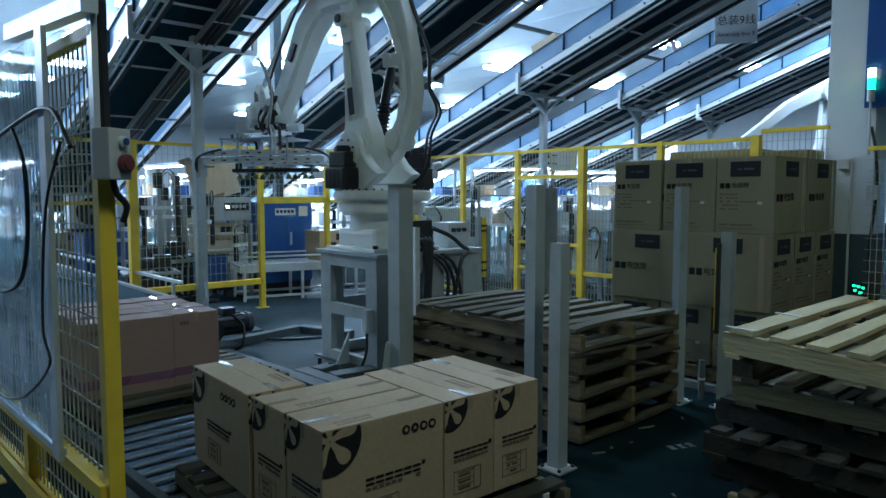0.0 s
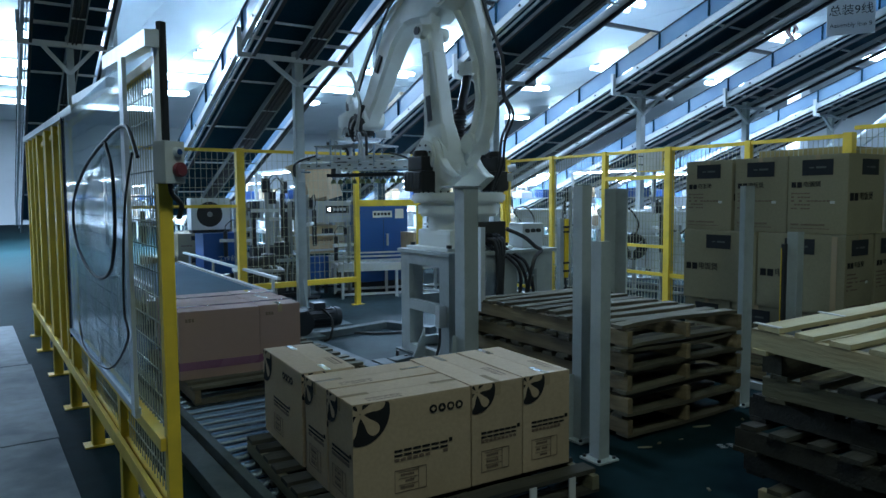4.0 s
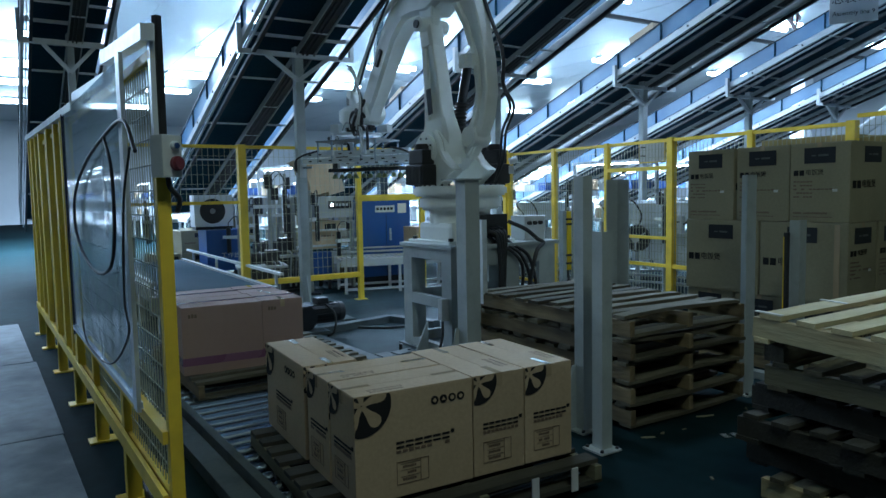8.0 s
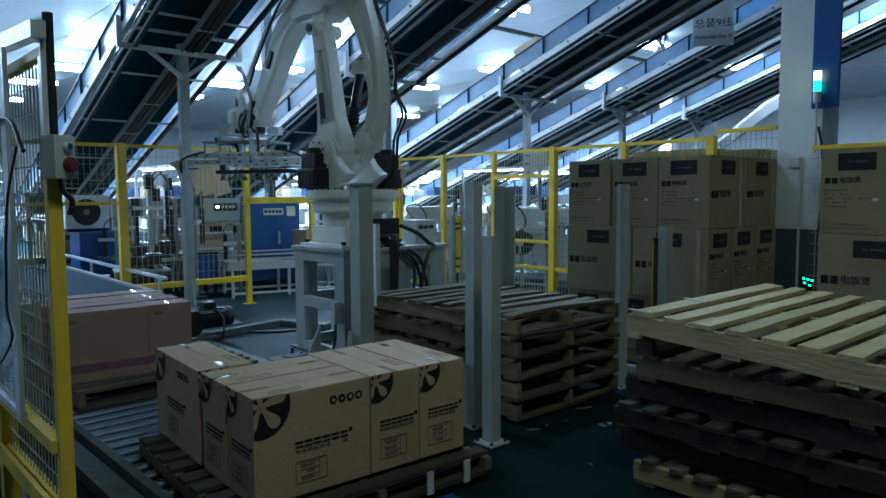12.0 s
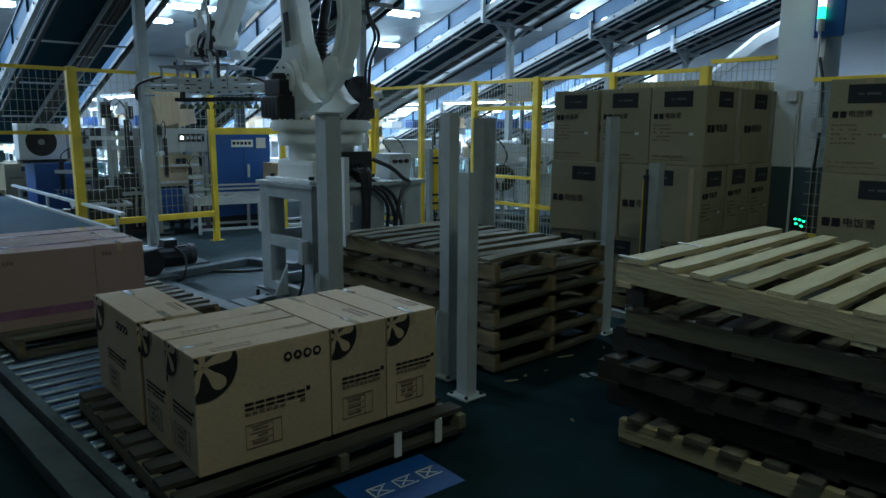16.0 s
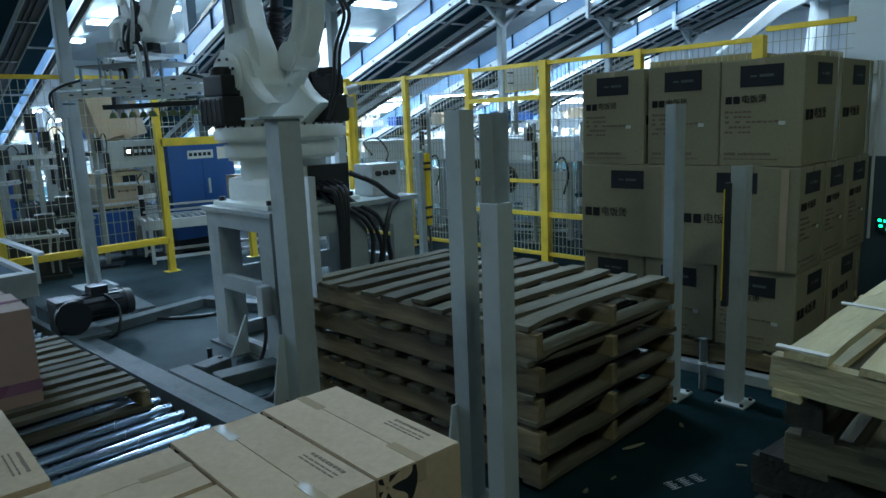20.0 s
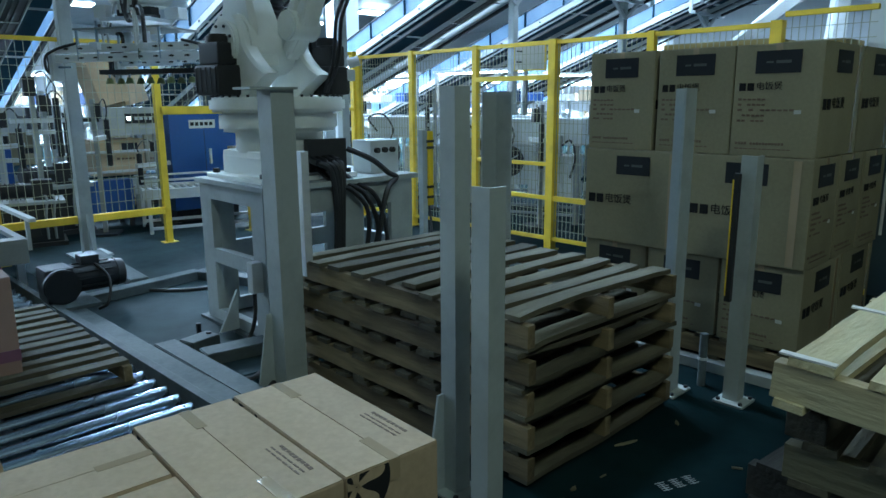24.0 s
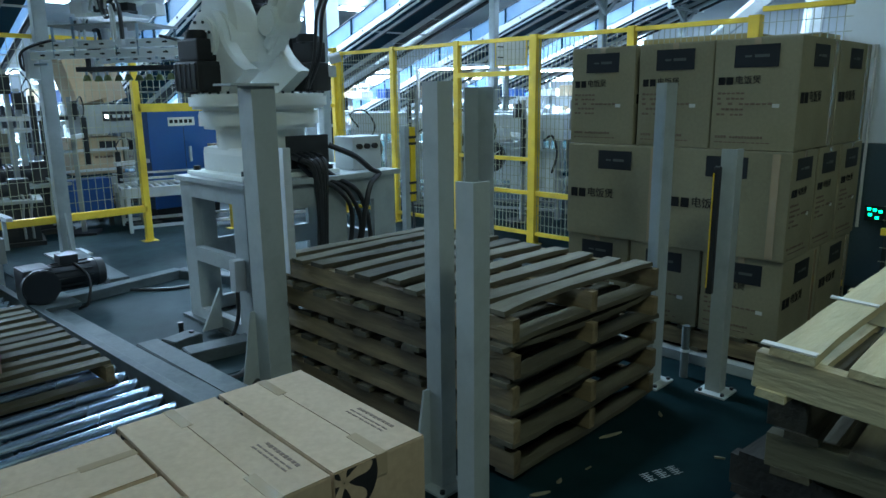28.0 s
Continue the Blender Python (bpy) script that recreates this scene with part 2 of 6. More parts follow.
def clear_sheet():
    m, tree, bsdf = principled("smeared_clear_plastic")
    bsdf.inputs["Base Color"].default_value = (0.8, 0.88, 0.95, 1)
    bsdf.inputs["Roughness"].default_value = 0.06
    bsdf.inputs["Specular IOR Level"].default_value = 0.9
    bsdf.inputs["Alpha"].default_value = 1.0
    clear = tree.nodes.new("ShaderNodeBsdfTransparent")
    clear.inputs["Color"].default_value = (0.82, 0.9, 0.95, 1)
    mixer = tree.nodes.new("ShaderNodeMixShader")
    coords = tree.nodes.new("ShaderNodeTexCoord")
    mapping = tree.nodes.new("ShaderNodeMapping")
    mapping.inputs["Scale"].default_value = (3, 3, 0.5)
    streak = tree.nodes.new("ShaderNodeTexNoise")
    streak.inputs["Scale"].default_value, streak.inputs["Detail"].default_value = 2.5, 6
    span = tree.nodes.new("ShaderNodeMapRange")
    span.inputs["From Min"].default_value, span.inputs["From Max"].default_value = 0.35, 0.7
    span.inputs["To Min"].default_value, span.inputs["To Max"].default_value = 0.18, 0.55
    link = tree.links.new
    link(coords.outputs["Object"], mapping.inputs["Vector"])
    link(mapping.outputs["Vector"], streak.inputs["Vector"])
    link(streak.outputs["Fac"], span.inputs["Value"])
    link(span.outputs["Result"], mixer.inputs["Fac"])
    link(clear.outputs["BSDF"], mixer.inputs[1])
    link(bsdf.outputs["BSDF"], mixer.inputs[2])
    link(mixer.outputs["Shader"], tree.nodes["Material Output"].inputs["Surface"])
    b = tree.nodes.new("ShaderNodeBump")
    b.inputs["Strength"].default_value = 0.08
    link(streak.outputs["Fac"], b.inputs["Height"])
    link(b.outputs["Normal"], bsdf.inputs["Normal"])
    return m


CLEAR = clear_sheet()


def thin_guard():
    """Thin translucent plastic that lets the light of the hall through."""
    m, tree, bsdf = principled("blue_translucent_guard")
    coords = tree.nodes.new("ShaderNodeTexCoord")
    smear = tree.nodes.new("ShaderNodeTexNoise")
    smear.inputs["Scale"].default_value, smear.inputs["Detail"].default_value = 1.6, 6
    mix = tree.nodes.new("ShaderNodeMix")
    mix.data_type = "RGBA"
    mix.inputs["A"].default_value, mix.inputs["B"].default_value = (0.08, 0.2, 0.35, 1), (0.34, 0.48, 0.6, 1)
    glow = tree.nodes.new("ShaderNodeBsdfTranslucent")
    both = tree.nodes.new("ShaderNodeMixShader")
    both.inputs["Fac"].default_value = 0.45
    bsdf.inputs["Roughness"].default_value = 0.3
    link = tree.links.new
    link(coords.outputs["Object"], smear.inputs["Vector"])
    link(smear.outputs["Fac"], mix.inputs["Factor"])
    link(mix.outputs["Result"], bsdf.inputs["Base Color"])
    link(mix.outputs["Result"], glow.inputs["Color"])
    link(bsdf.outputs["BSDF"], both.inputs[1])
    link(glow.outputs["BSDF"], both.inputs[2])
    link(both.outputs["Shader"], tree.nodes["Material Output"].inputs["Surface"])
    return m


GUARD = thin_guard()

# ---- shape helpers ----


def block(bm, cx, cy, cz, sx, sy, sz, rz=0.0, bevel=0.0, rx=0.0, ry=0.0):
    """A box by its middle and sizes."""
    m = pose(cx, cy, cz, rx, ry, rz) @ Matrix.Diagonal((sx, sy, sz, 1))
    made = bmesh.ops.create_cube(bm, size=1, matrix=m)
    if bevel:
        edges = list({e for v in made["verts"] for e in v.link_edges})
        bmesh.ops.bevel(bm, geom=edges, offset=bevel, segments=2, affect="EDGES", profile=0.7)
    return bm


def span(bm, x0, x1, y0, y1, z0, z1, bevel=0.0):
    return block(bm, (x0 + x1) / 2, (y0 + y1) / 2, (z0 + z1) / 2, x1 - x0, y1 - y0, z1 - z0, bevel=bevel)


def axis_matrix(p, q):
    p, q = Vector(p), Vector(q)
    d = q - p
    return Matrix.Translation((p + q) / 2) @ d.to_track_quat("Z", "Y").to_matrix().to_4x4(), d.length


def bar(bm, p, q, w, h=None, bevel=0.0):
    """A square bar from p to q."""
    m, n = axis_matrix(p, q)
    made = bmesh.ops.create_cube(bm, size=1, matrix=m @ Matrix.Diagonal((w, h or w, n, 1)))
    if bevel:
        bmesh.ops.bevel(bm, geom=list({e for v in made["verts"] for e in v.link_edges}), offset=bevel, segments=2, affect="EDGES")
    return bm


def rod(bm, p, q, r, r2=None, seg=12):
    m, n = axis_matrix(p, q)
    bmesh.ops.create_cone(bm, cap_ends=True, segments=seg, radius1=r, radius2=r if r2 is None else r2, depth=n, matrix=m)
    return bm


def ring(bm, centre, axis, r, depth, seg=24, bevel=0.0):
    c, a = Vector(centre), Vector(axis).normalized()
    before = set(bm.edges)
    rod(bm, c - a * depth / 2, c + a * depth / 2, r, seg=seg)
    if bevel:
        rim = [e for e in bm.edges if e not in before and len(e.link_faces) == 2 and any(len(f.verts) > 4 for f in e.link_faces)]
        bmesh.ops.bevel(bm, geom=rim, offset=bevel, segments=2, affect="EDGES")
    return bm


def hose(bm, points, r, seg=8, steps=8):
    """A round hose along a smooth curve through the points."""
    pts = [Vector(p) for p in points]
    pts = [pts[0] * 2 - pts[1]] + pts + [pts[-1] * 2 - pts[-2]]
    line = []
    for a, b, c, d in zip(pts, pts[1:], pts[2:], pts[3:]):
        for k in range(steps):
            t = k / steps
            line.append(0.5 * (2 * b + (c - a) * t + (2 * a - 5 * b + 4 * c - d) * t * t + (3 * b - a - 3 * c + d) * t ** 3))
    line.append(pts[-2])
    rings = []
    side = None
    for k, p in enumerate(line):
        d = (line[min(k + 1, len(line) - 1)] - line[max(k - 1, 0)]).normalized()
        side = d.orthogonal().normalized() if side is None else (side - d * side.dot(d)).normalized()
        other = d.cross(side)
        rings.append([bm.verts.new(p + r * (math.cos(u) * side + math.sin(u) * other)) for u in (2 * math.pi * j / seg for j in range(seg))])
    for a, b in zip(rings, rings[1:]):
        for j in range(seg):
            bm.faces.new((a[j], a[(j + 1) % seg], b[(j + 1) % seg], b[j]))
    bm.faces.new(rings[0][::-1]), bm.faces.new(rings[-1])
    return bm


def loft(bm, sections, close=True):
    """A skin over a row of equal loops of points."""
    loops = [[bm.verts.new(p) for p in s] for s in sections]
    n = len(loops[0])
    for a, b in zip(loops, loops[1:]):
        for j in range(n):
            bm.faces.new((a[j], a[(j + 1) % n], b[(j + 1) % n], b[j]))
    if close:
        bm.faces.new(loops[0][::-1]), bm.faces.new(loops[-1])
    bmesh.ops.recalc_face_normals(bm, faces=bm.faces)
    return bm


def mesh_of(name, bm, material, smooth=False):
    data = bpy.data.meshes.new(name)
    bm.normal_update()
    bm.to_mesh(data)
    bm.free()
    data.materials.append(material)
    if smooth:
        data.polygons.foreach_set("use_smooth", [True] * len(data.polygons))
        data.set_sharp_from_angle(angle=radians(40))
    return data


def part(name, bm, material, parent, label="", smooth=False):
    ob = new(name, mesh_of(name, bm, material, smooth))
    ob.parent = parent
    if label:
        tagged(ob, label)
    return ob


def solo(name, bm, material, label, category, group="", kind="", smooth=False):
    return tagged(new(name, mesh_of(name, bm, material, smooth)), label, category, group, kind)


def thing(name, m, label, category, group="", kind=""):
    ob = new(name)
    ob.empty_display_size = 0.1
    ob.matrix_basis = m
    return tagged(ob, label, category, group, kind)


B = bmesh.new


def writing(text, size, material, m, parent=None, name="lettering", extrude=0.0006):
    """Flat letters in the built-in font, as a mesh."""
    curve = bpy.data.curves.new(name, "FONT")
    curve.body, curve.size, curve.extrude, curve.align_x, curve.align_y = text, size, extrude, "CENTER", "CENTER"
    tmp = new(name, curve)
    data = bpy.data.meshes.new_from_object(tmp.evaluated_get(bpy.context.evaluated_depsgraph_get()))
    bpy.data.objects.remove(tmp)
    data.materials.clear()
    data.materials.append(material)
    ob = new(name, data)
    ob.parent = parent
    ob.matrix_basis = m
    return ob


# ---- large structure ----
solo("floor", span(B(), -16, 42, -8, 52, -0.2, 0), FLOOR_MAT, "dark green worn epoxy floor of the hall", "floor", kind="structure")
bm = B()
span(bm, -16, 42, -8, 52, 6.6, 6.8)
for k in range(30):
    span(bm, -16 + 2 * k - 0.02, -16 + 2 * k + 0.02, -8, 52, 6.592, 6.6)
solo("ceiling", bm, CEIL_MAT, "glossy white panel ceiling with seams", "ceiling", kind="structure")
# south and west walls stay out of view; their dark colour cuts bounced light
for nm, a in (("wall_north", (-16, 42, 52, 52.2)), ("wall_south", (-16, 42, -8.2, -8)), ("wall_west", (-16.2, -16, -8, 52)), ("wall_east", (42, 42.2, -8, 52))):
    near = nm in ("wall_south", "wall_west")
    solo(nm, span(B(), *a, -0.2, 6.8), COLUMN_GREY if near else WALL_MAT, "unseen wall closing the hall, dark to cut bounced light" if near else "white panel wall of the hall", "wall", kind="structure")

solo("floor_cell", span(B(), 2.95, 7.1, 4.55, 9.6, 0, 0.004), DUST, "dusty grey floor inside the robot cell", "floor", kind="structure")
# worn plywood sheets on the aisle floor
ply = thing("plywood_sheet", pose(-0.55, 4.5, 0, 0, 0, 1.8), "worn grey plywood sheets laid along the aisle floor", "floor sheet", kind="structure")
for k in range(5):
    part("sheet", block(B(), random.uniform(-0.03, 0.03), -6 + 2.46 * k, 0.009, 1.9, 2.44, 0.018, rz=random.uniform(-0.6, 0.6), bevel=0.004), PLY, ply)

# ceiling lights
proto = None
for fx, fy in FIXTURES:
    if proto is None:
        proto = thing("ceiling_light", pose(fx, fy, 6.45), "lit white fluorescent ceiling light with a pale housing", "ceiling light", "ceiling lights")
        part("housing", span(B(), -0.95, 0.95, -0.06, 0.06, -0.09, 0, bevel=0.01), STEEL_LIGHT, proto)
        for dx in (-0.8, 0.8):
            part("hanger", rod(B(), (dx, 0, 0), (dx, 0, 0.15), 0.01, seg=6), STEEL_LIGHT, proto)
        for dx in (-0.85, 0.85):
            part("end_bar", span(B(), dx - 0.03, dx + 0.03, -0.3, 0.3, -0.09, -0.03), STEEL_LIGHT, proto)
        for dy in (-0.25, 0.25):
            part("tube", rod(B(), (-0.9, dy, -0.13), (0.9, dy, -0.13), 0.085, seg=10), LAMP_GLOW, proto, "glowing white tube")
    else:
        copy_thing(proto, pose(fx, fy, 6.45))

copy_thing(proto, pose(5.25, 5.6, 6.45))
nl = thing("ceiling_light", pose(1.0, -1.2, 6.45), "lit warm-white fluorescent ceiling light with a pale housing", "ceiling light", "ceiling lights")
part("housing", span(B(), -0.95, 0.95, -0.06, 0.06, -0.09, 0, bevel=0.01), STEEL_LIGHT, nl)
for dx in (-0.8, 0.8):
    part("hanger", rod(B(), (dx, 0, 0), (dx, 0, 0.15), 0.01, seg=6), STEEL_LIGHT, nl)
    part("end_bar", span(B(), dx - 0.08, dx - 0.02, -0.3, 0.3, -0.09, -0.03), STEEL_LIGHT, nl)
for dy in (-0.25, 0.25):
    part("tube", rod(B(), (-0.9, dy, -0.13), (0.9, dy, -0.13), 0.06, seg=10), LAMP_WARM, nl, "glowing warm-white tube")

# ---- inclined conveyors ----
SLOPE = 0.348


def incline(x):
    """An inclined belt conveyor that rises towards -y, carried by posts with a cradle."""
    zc = lambda y: 3.62 - SLOPE * (y - 8.7)
    t = thing("inclined_conveyor", pose(x, 8.7, 0), "inclined belt conveyor with blue side guards and black belt", "conveyor", "inclined conveyors")
    y0, y1 = 0.6 - 8.7, 15.6 - 8.7
    at = lambda xx, y, dz=0.0: (xx, y, zc(y + 8.7) + dz)
    part("belt", bar(B(), at(0, y0), at(0, y1), 1.2, 0.04), BELT, t, "black rubber belt")
    for s in (-1, 1):
        part("side_guard", bar(B(), at(s * 0.72, y0, 0.14), at(s * 0.72, y1, 0.14), 0.012, 0.26), GUARD, t, "blue translucent side guard")
        part("rail", bar(B(), at(s * 0.72, y0, -0.08), at(s * 0.72, y1, -0.08), 0.06, 0.1), STEEL_LIGHT, t, "pale steel rail")
        part("lower_rail", bar(B(), at(s * 0.6, y0, -0.26), at(s * 0.6, y1, -0.26), 0.05, 0.05), DARK_METAL, t)
        for k in range(16):
            y = y0 + 0.4 + k * 0.95
            part("guard_post", bar(B(), at(s * 0.74, y, 0.0), at(s * 0.74, y, 0.28), 0.025), BELT, t)
    for k in range(11):
        y = y0 + 0.3 + k * 1.45
        part("cross_member", bar(B(), at(-0.7, y, -0.1), at(0.7, y, -0.1), 0.026), STEEL_LIGHT, t)
    part("drip_tray", bar(B(), at(0.1, y0, -0.22), at(0.1, y1, -0.22), 0.22, 0.05), DARK_METAL, t, "dark cable tray")
    for dx in (-0.02, 0.22):
        part("tray_lip", bar(B(), at(dx, y0, -0.23), at(dx, y1, -0.23), 0.015, 0.08), MACHINE, t)
    for dx in (0.06, 0.12):
        part("tray_cable", bar(B(), at(dx, y0, -0.255), at(dx, y1, -0.255), 0.025), RUBBER, t)
    for k in range(15):
        y = y0 + 0.5 + k
        part("tray_clip", bar(B(), at(-0.03, y, -0.26), at(0.23, y, -0.26), 0.03, 0.012), STEEL_LIGHT, t)
        for s in (-1, 1):
            part("rail_bolt", bar(B(), at(s * 0.755, y, -0.08), at(s * 0.765, y, -0.08), 0.03), DARK_METAL, t)
    for s in (-1, 1):
        part("guard_lip", bar(B(), at(s * 0.73, y0, 0.275), at(s * 0.73, y1, 0.275), 0.03, 0.02), DARK_METAL, t)
        part("lower_lip", bar(B(), at(s * 0.66, y0, -0.17), at(s * 0.66, y1, -0.17), 0.02, 0.035), STEEL_LIGHT, t)
    # cradle post
    part("post", bar(B(), (0.02, 0, 0), (0.02, 0, 3.5), 0.12, 0.12, 0.008), GREY_PAINT, t)
    for s in (-1, 1):
        part("cradle_arm", bar(B(), (s * 0.78, -0.06, 3.38), (s * 0.78, -0.06, 3.72), 0.06), STEEL_LIGHT, t)
        part("brace", bar(B(), (0, -0.06, 3.05), (s * 0.42, -0.06, 3.36), 0.05), STEEL_LIGHT, t)
    part("cradle_bar", bar(B(), (-0.8, -0.06, 3.38), (0.8, -0.06, 3.38), 0.06), STEEL_LIGHT, t)
    part("cradle_bar", bar(B(), (-0.8, -0.06, 3.62), (0.8, -0.06, 3.62), 0.05), STEEL_LIGHT, t)
    part("foot_plate", span(B(), -0.16, 0.2, -0.18, 0.18, 0, 0.02), GREY_PAINT, t)
    part("gusset", loft(B(), [[(x, -0.09, 0.02), (x, -0.22, 0.02), (x, -0.09, 0.45)] for x in (0.0, 0.02)]), GREY_PAINT, t)
    return t


first = incline(3.6)
for x in (6.9, 10.3, 13.5, 16.8):
    copy_thing(first, pose(x, 8.7, 0))
copy_thing(first, pose(0.9, 8.7, 0) @ Matrix.Diagonal((0.62, 1, 0.97, 1)))["label"] = "slim inclined belt conveyor with blue side guards over the aisle"

# ---- fences ----


def fence_panel(parent, length, z0, z1, frame_w=0.04, pitch=0.05, origin=(0, 0), along=(0, 1), tall=2.0):
    ax, ay = along
    ox, oy = origin
    p = lambda d, z: (ox + ax * d, oy + ay * d, z)
    for z in (z0, z1):
        part("rail", bar(B(), p(0, z), p(length, z), frame_w, frame_w, 0.003), YELLOW, parent)
    bm = B()
    n = int(length / pitch)
    for k in range(1, n):
        bar(bm, p(k * length / n, z0), p(k * length / n, z1), 0.005)
    m = max(2, int((z1 - z0) / (pitch * tall)))
    for k in range(1, m):
        z = z0 + (z1 - z0) * k / m
        bar(bm, p(0, z), p(length, z), 0.005)
    tagged(part("wire_mesh", bm, WIRE, parent, "thin welded wire mesh"), kind="stuff")


def fence_post(parent, x, y, top, w=0.07, base=0.0):
    post = part("post", span(B(), x - w / 2, x + w / 2, y - w / 2, y + w / 2, base + 0.01, top, bevel=0.004), YELLOW, parent)
    part("foot_plate", span(B(), x - 0.08, x + 0.08, y - 0.06, y + 0.06, base, base + 0.01), YELLOW, post)


fr = thing("fence", pose(7.2, 3.29, 0), "yellow steel safety fence with wire mesh panels", "fence", "safety fences")
for k in range(6):
    fence_post(fr, 0, 1.085 * k, 2.15, 0.09 if k in (0, 2) else 0.07)
for k in range(5):
    fence_panel(fr, 1.085, 0.12, 2.12, origin=(0, 1.085 * k))
for z in (0.55, 0.9):
    part("rail", bar(B(), (0, 2.17, z), (0, 3.25, z), 0.04), YELLOW, fr)
part("rail", bar(B(), (0, 0, 0.55), (0, 2.17, 0.55), 0.05), YELLOW, fr)
part("gate_rail", bar(B(), (-0.03, 2.2, 1.78), (-0.03, 3.2, 1.78), 0.05), YELLOW, fr)

fs = thing("fence", pose(7.2, 0.2, 0), "lower yellow safety fence beside the column", "fence", "safety fences")
for k in range(2):
    fence_post(fs, 0, 1.03 * k, 2.0)
    fence_panel(fs, 1.03, 0.12, 1.97, origin=(0, 1.03 * k))
part("rail", bar(B(), (0, 0, 0.55), (0, 2.06, 0.55), 0.05), YELLOW, fs)
fx = thing("fence", pose(7.2, 2.6, 0), "short yellow safety fence panel butting the column", "fence", "safety fences")
fence_panel(fx, 0.64, 0.12, 2.19)
part("rail", bar(B(), (0, 0, 0.55), (0, 0.64, 0.55), 0.05), YELLOW, fx)

# brown sheet stacks leaning behind the fence
for y0, y1, z1 in ((3.33, 4.33, 2.03), (2.83, 3.25, 2.0)):
    t = thing("board_stack", pose(7.3, (y0 + y1) / 2, 0), "upright stack of dull brown cardboard sheets behind the fence", "board stack", "board stacks")
    w = (y1 - y0) / 2
    part("skid", span(B(), -0.02, 0.5, -w, w, 0, 0.12), WOOD_OLD, t)
    for k, (a, b) in enumerate(((0.12, 0.6), (0.6, 1.02), (1.02, 1.2), (1.2, z1))):
        part("board_block", span(B(), 0.004 * (k % 2), 0.42 + 0.01 * k, -w + 0.006 * (k % 3), w - 0.01 * (k % 2), a, b - 0.003, bevel=0.004), CARD_DULL, t)

fb = thing("fence", pose(0.5, 8.78, 0), "yellow back safety fence with mesh above conveyor openings", "fence", "safety fences")
for x, w in ((0.0, 0.07), (2.33, 0.1), (4.0, 0.07), (5.05, 0.07), (6.66, 0.07)):
    fence_post(fb, x, 0, 2.2, w)
fence_panel(fb, 2.33, 1.45, 2.17, pitch=0.07, origin=(0, 0), along=(1, 0), tall=1.7)
part("rail", bar(B(), (2.33, -0.01, 0.37), (4.0, -0.01, 0.37), 0.05, 0.07, 0.003), YELLOW, fb)
part("rail", bar(B(), (4.0, -0.01, 1.47), (5.05, -0.01, 1.47), 0.05, 0.09, 0.003), YELLOW, fb)
fence_panel(fb, 1.67, 0.39, 2.17, pitch=0.07, origin=(2.33, 0), along=(1, 0), tall=1.7)
fence_panel(fb, 1.05, 1.45, 2.17, pitch=0.07, origin=(4.0, 0), along=(1, 0), tall=1.7)
fence_panel(fb, 1.61, 1.45, 2.17, pitch=0.07, origin=(5.05, 0), along=(1, 0), tall=1.7)

fl = thing("fence", pose(0.665, 2.43, 0, 0, 0, 1.65), "yellow aisle safety fence with a clear plastic sheet", "fence", "safety fences")
fence_post(fl, 0, 0, 1.62, 0.05)
for y in (0.98, 2.02, 3.0, 4.2, 5.4, 6.35):
    fence_post(fl, 0.0 if y < 2.5 else -0.01, y, 0.62 if y < 2.5 else 2.07 + 0.028 * (y - 2.08), 0.07)
for y in (2.72, 3.42, 4.05, 4.85, 5.9):
    part("post", span(B(), -0.05, 0.025, y - 0.06, y + 0.06, 0.32, 2.07 + 0.028 * (y - 2.08), bevel=0.004), YELLOW, fl)
fence_panel(fl, 6.35, 0.34, 2.06, pitch=0.05)
part("rail", bar(B(), (-0.045, 0, 0.34), (-0.045, 6.4, 0.34), 0.02, 0.07), YELLOW, fl)
part("rail", bar(B(), (-0.02, 0.0, 0.6), (-0.02, 2.3, 0.6), 0.05), YELLOW, fl)
part("plastic_sheet", span(B(), -0.062, -0.058, 0.4, 2.6, 0.66, 2.1), CLEAR, fl, "smeared clear plastic sheet")
part("sheet_edge", bar(B(), (-0.06, 0.34, 0.65), (-0.06, 2.6, 0.65), 0.025), ALU, fl, "bare aluminium edge strip")
part("sheet_edge", span(B(), -0.072, -0.055, 0.34, 0.42, 0.62, 2.12), ALU, fl, "bare aluminium edge strip")
part("sheet_edge", bar(B(), (-0.06, 2.6, 0.6), (-0.06, 2.6, 2.1), 0.02), DARK_METAL, fl, "dark edge strip")
part("top_rail", bar(B(), (-0.03, -0.03, 2.13), (-0.03, 0.92, 2.19), 0.05, 0.06), ALU, fl, "bare aluminium top rail")
part("top_rail", bar(B(), (-0.03, 0.85, 2.09), (-0.03, 2.08, 2.15), 0.05), ALU, fl, "bare aluminium top rail")
part("top_rail", bar(B(), (-0.03, 2.08, 2.1), (-0.03, 6.4, 2.22), 0.07, 0.05), ALU, fl, "bare aluminium top rail")
part("upper_post", bar(B(), (0, 0.02, 1.62), (0, 0.02, 2.17), 0.04), ALU, fl, "bare aluminium post")

cb = thing("control_box", pose(0.655, 2.4, 1.6, 0, 0, 30), "grey push-button box on a fence post", "control box")
part("case", span(B(), -0.045, 0.045, -0.07, -0.005, 0, 0.155, bevel=0.005), STEEL_LIGHT, cb)
part("start_button", ring(B(), (0.008, -0.075, 0.115), (0, 1, 0), 0.018, 0.02, 20, 0.003), ALU, cb, "chrome ringed start button", smooth=True)
part("button_face", ring(B(), (0.008, -0.086, 0.115), (0, 1, 0), 0.011, 0.006, 20), BLUE_DARK, cb)
part("stop_button", ring(B(), (0.012, -0.08, 0.05), (0, 1, 0), 0.027, 0.03, 24, 0.007), RED, cb, "dark red mushroom stop button", smooth=True)
